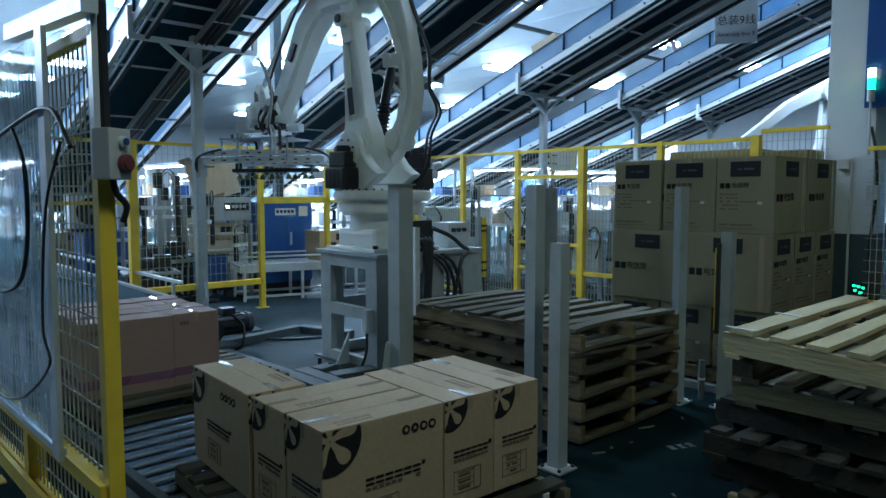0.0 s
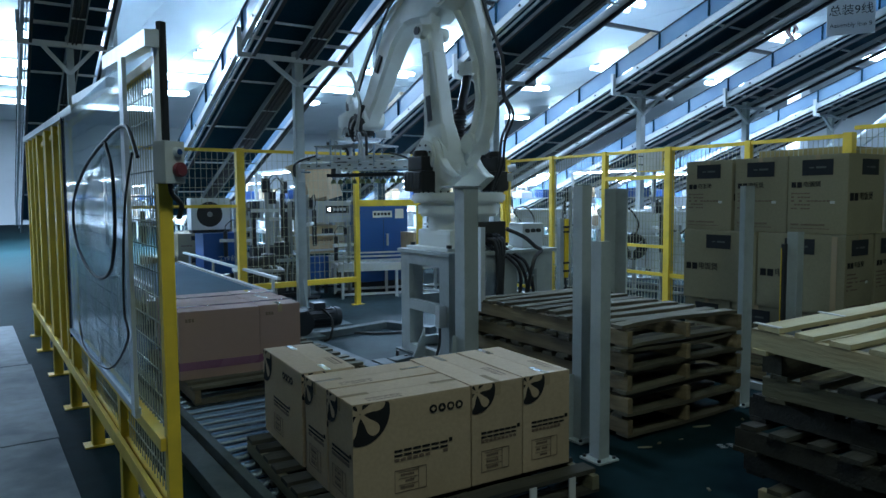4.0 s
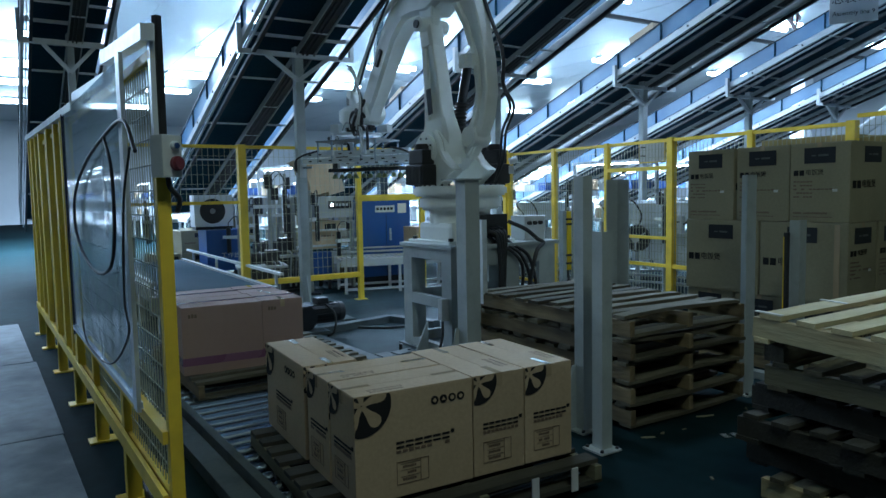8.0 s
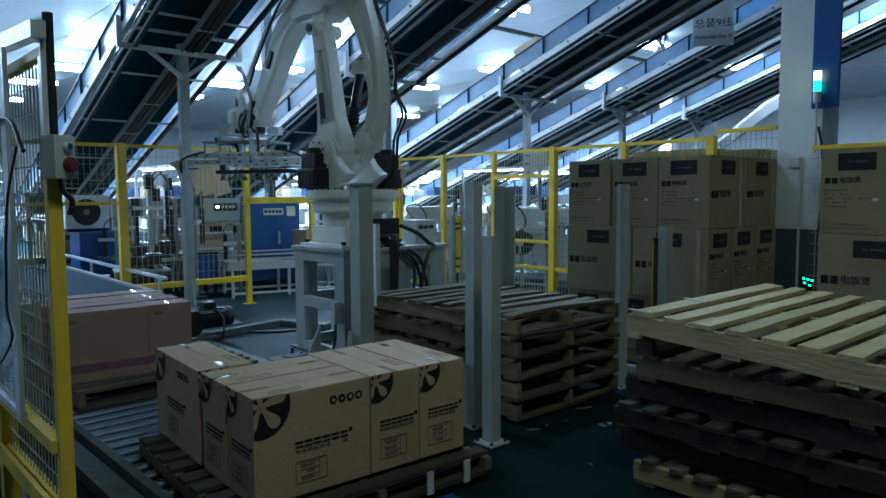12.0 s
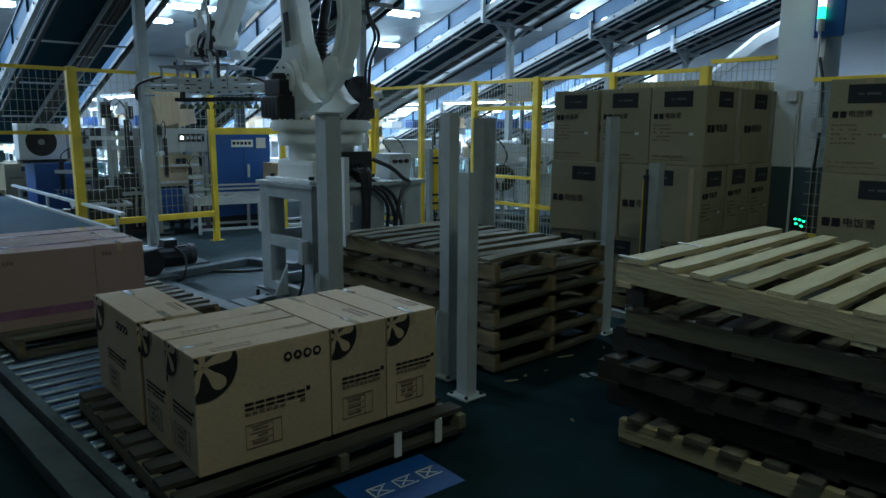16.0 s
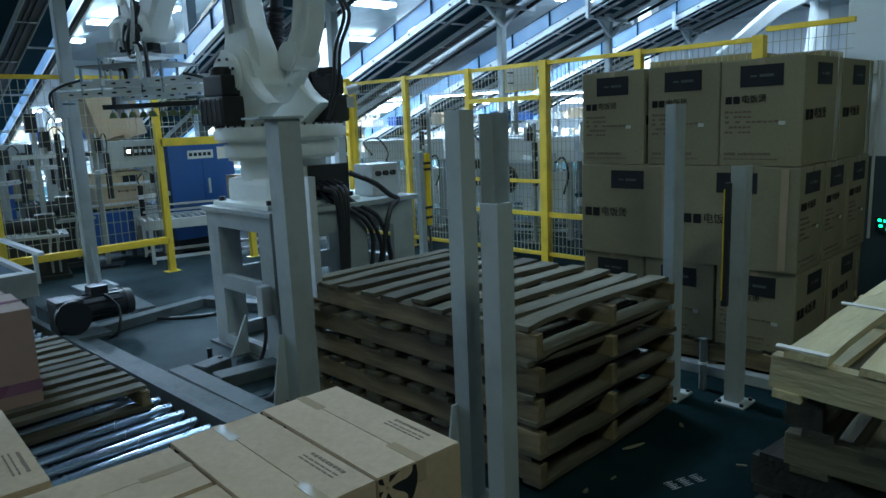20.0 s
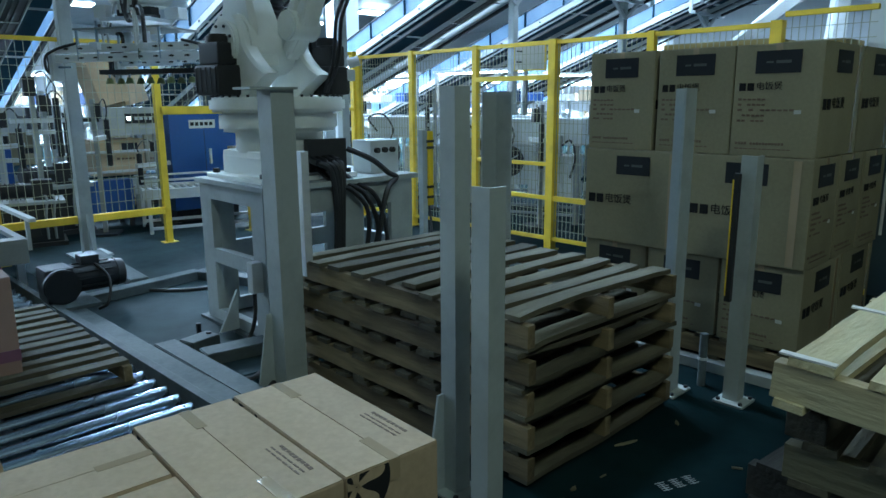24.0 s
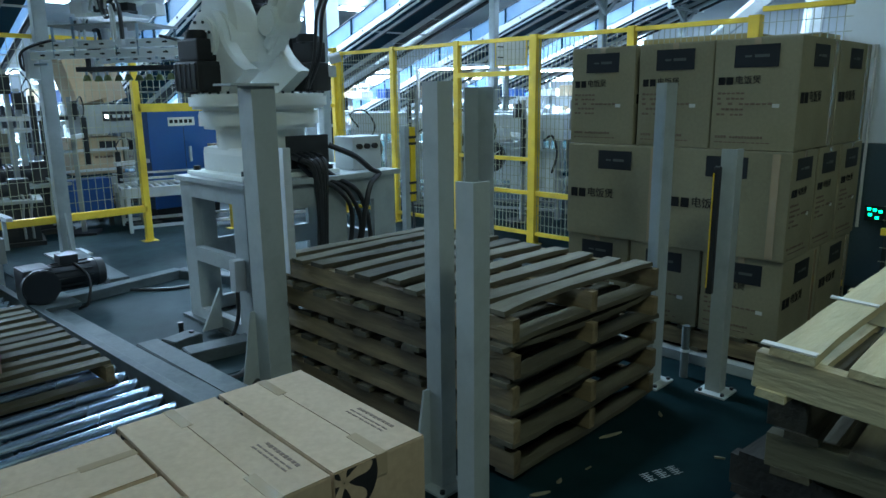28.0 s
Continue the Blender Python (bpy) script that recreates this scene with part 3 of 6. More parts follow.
part("conduit", bar(B(), (0.035, 0.02, 0.155), (0.035, 0.02, 0.6), 0.025), RUBBER, cb, "black cable sleeve")
part("cable", hose(B(), [(0.01, -0.03, 0), (0.01, -0.04, -0.04), (0.04, -0.05, -0.08), (0.045, -0.03, -0.13)], 0.01), RUBBER, cb, smooth=True)
ac = thing("cable", pose(0.6, 2.45, 0), "looped dark cable hanging on the clear sheet", "cable", "hanging cables")
part("strand", hose(B(), [(-0.02 - 0.029 * y, y, z) for y, z in ((0.0, 1.7), (0.2, 1.83), (0.6, 1.82), (1.35, 1.72), (1.9, 1.55), (1.95, 1.35), (1.6, 1.2), (1.1, 1.15), (0.7, 1.22), (0.55, 1.4), (0.55, 1.65), (0.7, 1.8))], 0.008), RUBBER, ac, smooth=True)
ac = thing("cable", pose(0.6, 2.45, 0), "thin cable sagging along the clear sheet", "cable", "hanging cables")
part("strand", hose(B(), [(-0.02 - 0.029 * y, y, z) for y, z in ((0.1, 1.72), (0.3, 1.5), (0.4, 1.1), (0.35, 0.95), (0.9, 0.72), (1.7, 0.68), (1.9, 0.8))], 0.005), RUBBER, ac, smooth=True)
ac = thing("cable", pose(0.68, 3.2, 0), "black cable lying under the fence", "cable", "hanging cables")
part("strand", hose(B(), [(0, 0.0, 0.02), (0.06, 0.5, 0.02), (0.1, 0.7, 0.2), (0.08, 0.6, 0.42)], 0.02), RUBBER, ac, smooth=True)

# ---- cartons ----


def on_face(face, sx, sy, u0, v0, u1, v1, lift=0.0012):
    """Limits of a thin print on the -y, -x or top face of a carton, u rightwards and v upwards as one looks at it."""
    if face == "front":
        return (-sx / 2 + u0, -sx / 2 + u1, -sy / 2 - lift, -sy / 2 + 0.001, v0, v1)
    if face == "side":
        return (-sx / 2 - lift, -sx / 2 + 0.001, sy / 2 - u1, sy / 2 - u0, v0, v1)
    return (-sx / 2 + u0, -sx / 2 + u1, -sy / 2 + v0, -sy / 2 + v1, 0, 0)


def prints(parent, name, material, face, sx, sy, rects, label="", lift=0.0012):
    bm = B()
    for r in rects:
        span(bm, *on_face(face, sx, sy, *r, lift=lift))
    ob = part(name, bm, material, parent, label)
    return tagged(ob, kind="stuff") if len(rects) > 2 else ob


def emblem(parent, face, sx, sy, cu, cv, r):
    """A round black mark with five pale petals, cut off at the carton's edges."""
    def put(u, v, lift):
        return (-sx / 2 + u, -sy / 2 - lift, v) if face == "front" else (-sx / 2 - lift, sy / 2 - u, v)
    hold = lambda u, v: (max(0.003, u), min(H - 0.003, v))
    bm = B()
    pts = [hold(cu + r * math.cos(a), cv + r * math.sin(a)) for a in (2 * math.pi * k / 40 for k in range(40))]
    bm.faces.new([bm.verts.new(put(u, v, 0.0012)) for u, v in pts])
    mark = part("round_mark", bm, INK, parent, "round black printed mark")
    for q in range(5):
        a = radians(22 + 72 * q)
        c, n = math.cos(a), math.sin(a)
        half = [(0.02, 0.07), (0.2, 0.085), (0.36, 0.12), (0.5, 0.175), (0.62, 0.21), (0.74, 0.205), (0.83, 0.15), (0.88, 0.07)]
        loop = [hold(cu + r * (c * d - n * e), cv + r * (n * d + c * e)) for d, e in half + [(d, -e) for d, e in half[::-1]]]
        if all(u <= 0.0031 for u, v in loop) or all(v >= H - 0.0031 for u, v in loop):
            continue
        bm = B()
        bm.faces.new([bm.verts.new(put(u, v, 0.002)) for u, v in loop])
        part("petal", bm, CARD, mark)


def carton(name, sx, sy, sz, material, label, group="", taped=True, seam=True):
    """A taped carton; its origin at the middle of its base."""
    t = thing(name, pose(0, 0, 0), label, "carton", group)
    bm = span(B(), -sx / 2 + 0.002, sx / 2 - 0.002, -sy / 2 + 0.002, sy / 2 - 0.002, 0, sz - 0.003, bevel=0.005)
    part("body", bm, material, t)
    lx = sx >= sy
    a, b = (sx, sy) if lx else (sy, sx)
    g = lambda u0, u1, w0, w1, z0, z1: (u0, u1, w0, w1, z0, z1) if lx else (w0, w1, u0, u1, z0, z1)
    if seam:
        part("flap", span(B(), *g(-a / 2 + 0.004, a / 2 - 0.004, -b / 2 + 0.004, -0.002, sz - 0.004, sz + 0.0005)), material, t)
        part("flap", span(B(), *g(-a / 2 + 0.004, a / 2 - 0.004, 0.002, b / 2 - 0.004, sz - 0.004, sz)), material, t)
    if taped:
        for e in (-1, 1):
            m = e * (a / 2 - 0.07)
            bm = span(B(), *g(m - 0.07, m + 0.07, -0.016, 0.016, sz + 0.0005, sz + 0.0016))
            span(bm, *g(e * a / 2 - 0.001, e * a / 2 + 0.001, -0.017, 0.017, sz - 0.06, sz + 0.001))
            part("tape", bm, TAPE, t, "shiny clear tape")
    return t


def pallet(m, sx, sy, h, slats, wood, timber, label, group="", stringers=3, wobble=0.004, ragged=0.0):
    """A timber pallet: deck slats along x on stringers along y, origin at the middle of its base."""
    t = thing("pallet", m, label, "pallet", group)
    deck = 0.022
    for k in range(stringers):
        x = -sx / 2 + 0.025 + (sx - 0.05) * k / (stringers - 1)
        part("stringer", span(B(), x - 0.022, x + 0.022, -sy / 2, sy / 2, deck, h - deck, bevel=0.003), timber, t)
    pitch = sy / slats

    def board(name, x, y, z, length, w, rz, bow):
        """A sawn board along x, a little bowed, with uneven edges and a chipped end."""
        n = 9
        c, q = random.uniform(-1, 1) * bow, random.uniform(0, 6)
        loops = []
        for k in range(n):
            f = k / (n - 1)
            px = (f - 0.5) * length
            dz = c * (1 - 4 * (f - 0.5) ** 2) + bow * 0.35 * math.sin(q + 5 * f)
            e0, e1 = (random.uniform(-0.06, 0.04) * w * (1 + 4 * bow / 0.01 * (k in (0, n - 1)) * 0.3) for _ in range(2))
            loops.append([(px, -w / 2 + e0, dz - deck / 2), (px, w / 2 + e1, dz - deck / 2), (px, w / 2 + e1 - 0.002, dz + deck / 2), (px, -w / 2 + e0 + 0.002, dz + deck / 2)])
        ob = part(name, loft(B(), loops), wood, t)
        ob.matrix_local = pose(x, y, z, 0, 0, rz)

    for k in range(slats):
        y = -sy / 2 + pitch * (k + 0.5)
        broken = ragged and random.random() < 0.15
        board("slat", random.uniform(-0.008, 0.008) - ragged * random.random(), y, h - deck / 2 + random.uniform(-0.001, wobble), sx * (0.93 if broken else 1), pitch * random.uniform(0.52, 0.66), random.uniform(-0.9, 0.9) * (2 if ragged and k == 0 else 1), wobble * (1.8 if ragged and k == 0 else 1))
    for k in range(4):
        y = -sy / 2 + 0.06 + (sy - 0.12) * k / 3
        board("base_slat", random.uniform(-0.01, 0.01), y, deck / 2 + 0.003, sx, random.uniform(0.08, 0.12), random.uniform(-0.7, 0.7), 0.011 if ragged and k == 0 else 0.003)
    return t


def strokes(u, v, n, w, h, gap=0.25):
    """A row of small bars that stands for unreadable print."""
    out, step = [], w / n
    for k in range(n):
        if random.random() < 0.88:
            out.append((u + k * step, v, u + (k + 1 - gap) * step, v + h * random.uniform(0.75, 1.0)))
    return out


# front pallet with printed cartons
# its deck and timbers carry the shade under the cartons in their colour
fp = pallet(pose(1.97, 2.87, 0.045, 0, 0, -2.6), 1.4, 1.46, 0.115, 9, WOOD_SHADED, WOOD_DIM, "timber pallet under the printed cartons, shade put into its wood", "pallets")
for x in (0.28, 0.52):
    part("strap", span(B(), x - 0.02, x + 0.02, -0.735, -0.728, 0.0, 0.117), PRINT_WHITE, fp, "loose white strap end")
FRONT_M = pose(1.375, 2.325, 0.162, 0, 0, -2.6)
H = 0.49


def printed_carton(sx, sy):
    c = carton("carton", sx, sy, H, CARD, "tan printed cardboard carton sealed with clear tape", "printed cartons")
    for face, w in (("front", sx), ("side", sy)):
        emblem(c, face, sx, sy, *((0.037, H - 0.042, 0.143) if w > 0.4 else (0.03, H - 0.035, 0.105)))
        u, g = (0.055, 0.035) if w < 0.4 else (0.2, 0.047)
        b, v = g * 0.84, H * 0.46
        bars = []
        for k in range(6):
            p = u + g * k
            bars += [(p, v, p + b, v + 0.009), (p, v + 0.02, p + b, v + 0.03)]
        prints(c, "wordmark", INK, face, sx, sy, bars + [(u + 6 * g, v + 0.022, u + 6 * g + 0.018, v + 0.04)], "bold black printed bars")
        prints(c, "small_print", INK_SOFT, face, sx, sy, strokes(u, H * 0.415, 9, g * 6, 0.016), "faint printed bars")
        tb = [(u, 0.06, u + 0.002, 0.16), (u + 0.16, 0.06, u + 0.162, 0.16), (u + 0.12, 0.06, u + 0.122, 0.16), (u, 0.16, u + 0.162, 0.162), (u, 0.058, u + 0.162, 0.06)]
        for q in range(3):
            tb += strokes(u + 0.03, 0.072 + 0.03 * q, 6, 0.07, 0.012) + [(u + 0.02, 0.09 + 0.03 * q, u + 0.12, 0.0915 + 0.03 * q)]
        prints(c, "data_table", INK_SOFT, face, sx, sy, tb, "faint printed table")
        if w > 0.4:
            for q in range(4):
                u0 = 0.4 + 0.046 * q
                d = Vector((0, 1, 0)) if face == "front" else Vector((1, 0, 0))
                p = Vector((-sx / 2 + u0, -sy / 2, H - 0.075)) if face == "front" else Vector((-sx / 2, sy / 2 - u0, H - 0.075))
                hm = part("handling_mark", ring(B(), p, d, 0.02, 0.0025, 18), INK, c, "round black handling mark")
                part("mark_icon", ring(B(), p, d, 0.011, 0.0035, (4, 3, 6, 5)[q]), CARD, hm, "pale symbol in the mark")
    bm = B()
    lx = sx > sy
    a, b = (sx, sy) if lx else (sy, sx)
    for r in [q for k in range(6) for p in (0.15 * a + 0.03 * k,) for q in ((p, 0.055, p + 0.024, 0.06), (p, 0.07, p + 0.024, 0.075))] + strokes(0.15 * a, 0.03, 9, 0.17, 0.012):
        u0, v0, u1, v1 = r
        if lx:
            span(bm, -sx / 2 + u0, -sx / 2 + u1, -sy / 2 + v0, -sy / 2 + v1, H + 0.0002, H + 0.0012)
        else:
            span(bm, sx / 2 - v1, sx / 2 - v0, -sy / 2 + u0, -sy / 2 + u1, H + 0.0002, H + 0.0012)
    tagged(part("wordmark", bm, INK_SOFT, c, "faded printed bars"), kind="stuff")
    return c


for cx, cy, sx, sy in ((0.3, 0.15, 0.605, 0.3), (0.3, 0.46, 0.605, 0.3), (0.757, 0.325, 0.3, 0.645), (1.064, 0.33, 0.3, 0.65), (0.145, 1.0, 0.3, 0.7)):
    printed_carton(sx, sy).matrix_basis = FRONT_M @ pose(cx + random.uniform(-0.003, 0.003), cy, 0, 0, 0, random.uniform(-0.5, 0.5))

# pinkish load on the roller line
pallet(pose(1.92, 5.5, 0.07, 0, 0, 1.0), 1.36, 1.6, 0.13, 11, WOOD_OLD, WOOD_OLD_Y, "weathered pallet on the roller line", "pallets")
for cx, cy, sx, sy in ((1.53, 5.2, 0.6, 0.5), (2.0, 5.2, 0.33, 0.5), (1.53, 5.71, 0.6, 0.5), (2.0, 5.71, 0.33, 0.5)):
    c = carton("carton", sx, sy, 0.51, CARD_PINK, "plain pinkish carton banded with purple tape", "banded cartons")
    part("purple_band", span(B(), -sx / 2 - 0.001, sx / 2 + 0.001, -sy / 2 - 0.001, sy / 2 + 0.001, 0.07, 0.13), TAPE_PURPLE, c, "purple tape band")
    part("purple_band", span(B(), -sx / 2 - 0.001, sx / 2 + 0.001, -0.03, 0.03, 0.507, 0.512), TAPE_PURPLE, c, "purple tape band")
    prints(c, "small_print", INK_SOFT, "front", sx, sy, strokes(0.05, 0.43, 4, 0.09, 0.03))
    c.matrix_basis = pose(cx, cy, 0.2, 0, 0, -3)

# pallet magazine
for k in range(5):
    pallet(pose(3.963 + random.uniform(-0.012, 0.012), 3.46 + random.uniform(-0.015, 0.015), 0.022 + 0.1405 * k, 0, 0, random.uniform(-0.7, 0.7)), 1.16, 1.69, 0.139, 10, WOOD_OLD, WOOD_OLD_Y,
           "weathered timber pallet in the magazine stack", "magazine pallets", 3, 0.009, 0.02)
# loose pallets beside it
LOOSE = "rough pine pallet in a loose stack"
for k, (dx, dy, rz) in enumerate(((0.02, -0.02, 1), (0.06, 0.08, -1.2), (0.0, 0.1, 0.8), (0.07, 0.06, -2), (0.03, -0.02, 1.0))):
    # pallets between bottom and top are coloured darker, for the shade they stand in
    wood, timber, label = ((WOOD_OLD, WOOD_PALE_Y, LOOSE), (WOOD_SHADED, WOOD_SHADED, "pallet in a loose stack with shade put into its wood"), (WOOD_OLD, WOOD_DIM, "rough weathered pallet in a loose stack, its timber dimmed for shade"))[0 if k == 0 else 2 if k == 4 else 1]
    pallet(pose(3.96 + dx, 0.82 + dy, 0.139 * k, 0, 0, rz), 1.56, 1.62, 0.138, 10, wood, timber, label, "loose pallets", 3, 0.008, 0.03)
tp = pallet(pose(3.94, 0.81, 0.744, 3.3, 0, 0), 1.6, 1.64, 0.14, 10, WOOD_PALE, WOOD_PALE_Y, "pale new pine pallet on top of a stack", "loose pallets")
for x in (-0.79, -0.24):
    part("white_strip", block(B(), x, 0.745, 0.147, 0.024, 0.13, 0.006, rz=4, bevel=0.002), PRINT_WHITE, tp, "white strip stuck across a board")
solo("wood_block", span(B(), 3.2, 3.9, 1.5, 1.6, 0.695, 0.79, bevel=0.004), WOOD_OLD, "rough timber block propping a pallet", "wood block")


# outfeed loads
def cooker_carton(sx, sy, sz, long_side):
    c = carton("carton", sx, sy, sz, CARD_GREY, "brown cooker carton with dark label and black print", "cooker cartons")
    for face, w, other in (("side", sy, long_side), ("front", sx, not long_side)):
        u = w / 2 - 0.115
        prints(c, "label", LABEL_BLUE, face, sx, sy, [(u, sz - 0.15, u + 0.23, sz - 0.035)], "dark blue printed label")
        prints(c, "label_mark", PRINT_DIM, face, sx, sy, [(u + 0.055, sz - 0.098, u + 0.09, sz - 0.088), (u + 0.105, sz - 0.1, u + 0.18, sz - 0.085)], lift=0.002)
        z = sz * (0.59 if other else 0.42)
        f = 0.044 if other else 0.06
        mid = 0.03 + f * 3.6
        prints(c, "brand_bar", INK, face, sx, sy, [(0.03, z, 0.03 + f * 0.8, z + f * 0.92), (0.03 + f, z, 0.03 + f * 1.8, z + f * 0.92)], "black printed bars")
        m = pose(-sx / 2 + mid, -sy / 2 - 0.0012, z + f / 2, 90, 0, 0) if face == "front" else pose(-sx / 2 - 0.0012, sy / 2 - mid, z + f / 2, 90, 0, -90)
        writing("电饭煲", 0.046 if other else 0.064, INK, m, c)
        if other:
            rows = []
            for q in range(5):
                rows += strokes(0.03, z - 0.05 - 0.028 * q, 10 if q == 2 else 6, 0.3 if q == 2 else 0.15, 0.012)
            rows += strokes(0.03, 0.06, 16, 0.26, 0.014) + strokes(0.03, 0.035, 12, 0.3, 0.006)
            prints(c, "small_print", INK_SOFT, face, sx, sy, rows, "faint printed bars")
            prints(c, "sticker", PRINT_WHITE, face, sx, sy, [(w * 0.72, z - 0.12, w * 0.72 + 0.035, z - 0.1)], "small white sticker")
        else:
            prints(c, "tape_seam", TAPE, face, sx, sy, [(w - 0.1, 0.01, w - 0.06, sz - 0.01)], "clear tape strip")
    return c


def load(x, y, pallet_label):
    """Three layers of cartons on a pallet, each laid the other way than the one below."""
    pallet(pose(x + 0.62, y + 0.69, 0.06), 1.25, 1.42, 0.14, 9, WOOD_OLD, WOOD_OLD_Y, pallet_label, "pallets")
    for r, (z0, z1, nx, ny) in enumerate(((0.2, 0.67, 2, 3), (0.67, 1.255, 3, 2), (1.255, 1.84, 2, 3))):
        sx, sy = 1.22 / nx, 1.39 / ny
        o = cooker_carton(sx - 0.014, sy - 0.014, z1 - z0 - 0.004, r != 1)
        spots = [(i, j) for i in range(nx) for j in range(ny)]
        for k, (i, j) in enumerate(spots):
            m = pose(x + sx * (i + 0.5) - (0.02 if r == 1 and i == 0 else 0) + random.uniform(-0.006, 0.006), y + sy * (j + 0.5) + random.uniform(-0.005, 0.005), z0, 0, 0, random.uniform(-0.7, 0.7))
            if k == len(spots) - 1:
                o.matrix_basis = m
            else:
                copy_thing(o, m)


load(5.2, 2.25, "weathered pallet under the cooker cartons")
load(5.2, 0.07, "weathered pallet under the next cooker cartons")

# outfeed chain line under the loads
ol = thing("chain_conveyor", pose(5.8, 1.9, 0), "low steel chain conveyor under the carton loads", "conveyor")
for x in (-0.62, 0.0, 0.62):
    part("chain_rail", span(B(), x - 0.04, x + 0.04, -2.4, 4.2, 0, 0.06, bevel=0.004), GREY_PAINT, ol)

# ---- posts of the magazine ----


def angle_post(m, h, w, label, group="guide posts", gusset=True):
    t = thing("guide_post", m, label, "post", group)
    bm = B()
    span(bm, 0, w, 0, 0.012, 0.012, h)
    span(bm, 0, 0.012, 0.012, w, 0.012, h)
    part("angle", bm, GREY_PAINT, t)
    fp = part("foot_plate", span(B(), -0.05, w + 0.03, -0.05, w + 0.03, 0, 0.012, bevel=0.003), GREY_PAINT, t)
    for x, y in ((-0.03, -0.03), (w + 0.01, -0.03), (-0.03, w + 0.01)):
        part("bolt", ring(B(), (x, y, 0.018), (0, 0, 1), 0.011, 0.014, 6), DARK_METAL, fp)
    if gusset:
        part("gusset", loft(B(), [[(-0.1, q, 0.012), (0, q, 0.012), (0, q, 0.42), (-0.03, q, 0.42)] for q in (w - 0.015, w - 0.005)]), GREY_PAINT, t)
    return t


MAG = "grey steel angle guide post of the pallet magazine"
angle_post(pose(3.17, 2.8, 0), 1.61, 0.08, MAG)
rp = angle_post(pose(3.235, 4.185, 0), 1.62, 0.135, "wide grey steel guide post with a cap beside the robot")
part("cap_plate", span(B(), -0.12, 0.15, -0.02, 0.16, 1.62, 1.632), GREY_PAINT, rp)
part("sensor_rail", span(B(), 0.16, 0.205, 0.0, 0.05, 0.62, 1.3), ALU, rp, "bare aluminium profile")
angle_post(pose(4.78, 2.7, 0, 0, 0, 90), 1.61, 0.11, MAG, gusset=False)
angle_post(pose(4.83, 4.1, 0, 0, 0, 180), 1.61, 0.14, MAG, gusset=False)
sp1 = angle_post(pose(3.02, 2.49, 0), 1.285, 0.08, "short grey steel sensor post on a base plate", "sensor posts", False)
sp2 = angle_post(pose(4.82, 2.39, 0), 1.285, 0.078, "short grey steel sensor post on a base plate", "sensor posts", False)
part("light_curtain", span(B(), 0.02, 0.05, 0.03, 0.06, 0.62, 1.15, bevel=0.004), RUBBER, sp1, "slim black light curtain")
part("light_curtain", span(B(), -0.05, -0.02, 0.06, 0.09, 0.55, 1.2, bevel=0.004), RUBBER, sp2, "slim black light curtain")
part("curtain_face", span(B(), -0.053, -0.05, 0.084, 0.09, 0.58, 1.17), YELLOW_SENSOR, sp2, "yellow sensor face")
ys = thing("light_curtain", pose(6.0, 6.05, 0), "yellow light curtain on a slim grey post", "sensor")
part("post", span(B(), -0.1, -0.04, -0.04, 0.02, 0, 1.28), GREY_PAINT, ys)
part("case", span(B(), -0.03, 0.03, -0.05, 0.01, 0.55, 1.27, bevel=0.005), YELLOW_SENSOR, ys, "bright yellow sensor case")
for z in (0.62, 0.72, 1.1, 1.16):
    part("clamp", span(B(), -0.05, 0.035, -0.055, 0.012, z, z + 0.025), RUBBER, ys)
part("cable", hose(B(), [(0, -0.02, 0.55), (0, -0.04, 0.4), (-0.05, -0.1, 0.25), (-0.1, -0.12, 0.05)], 0.012), RUBBER, ys, smooth=True)

# ---- robot pedestal and robot ----
RC = (4.02, 5.32)
ped = thing("robot_pedestal", pose(RC[0], RC[1], 0), "grey welded steel robot pedestal with square openings", "pedestal")
part("top_plate", span(B(), -0.5, 0.78, -0.48, 0.48, 1.005, 1.04, bevel=0.005), GREY_PAINT, ped)
for sx in (-1, 1):
    x = -0.45 if sx < 0 else 0.72
    for y0, y1, z0, z1 in ((-0.44, -0.28, 0, 1.005), (0.28, 0.44, 0, 1.005), (-0.28, 0.28, 0.9, 1.005), (-0.28, 0.28, 0.45, 0.55), (-0.28, 0.28, 0, 0.1)):
        part("side_plate", span(B(), x - 0.03, x + 0.03, y0, y1, z0, z1), GREY_PAINT, ped)
for y in (-0.42, 0.42):
    for x0, x1, z0, z1 in ((-0.42, -0.25, 0, 1.005), (0.1, 0.3, 0, 1.005), (0.55, 0.69, 0, 1.005), (-0.25, 0.1, 0.84, 1.005), (-0.25, 0.1, 0.0, 0.12), (0.3, 0.55, 0.84, 1.005), (0.3, 0.55, 0, 0.12), (-0.25, 0.1, 0.42, 0.56), (0.3, 0.55, 0.42, 0.56)):
        part("front_plate", span(B(), x0, x1, y - 0.02, y + 0.02, z0, z1), GREY_PAINT, ped)
part("base_plate", span(B(), -0.52, 0.8, -0.5, 0.5, 0, 0.025, bevel=0.004), FLOOR_STEEL, ped)
part("junction_box", span(B(), -0.56, -0.485, -0.4, -0.33, 0.36, 0.56, bevel=0.006), STEEL_LIGHT, ped, "small grey junction box")
part("junction_cable", hose(B(), [(-0.53, -0.36, 0.36), (-0.55, -0.38, 0.2), (-0.6, -0.36, 0.06), (-0.75, -0.4, 0.03)], 0.013), RUBBER, ped, smooth=True)
for x, y in ((-0.72, 0.1), (-0.75, -0.12)):
    part("anchor_bolt", rod(B(), (x, y, 0.0), (x, y, 0.09), 0.018, seg=8), DARK_METAL, ped)
part("foot_bracket", loft(B(), [[(-0.62, y, 0.025), (-0.48, y, 0.025), (-0.48, y, 0.3)] for y in (-0.02, 0.0)]), GREY_PAINT, ped)

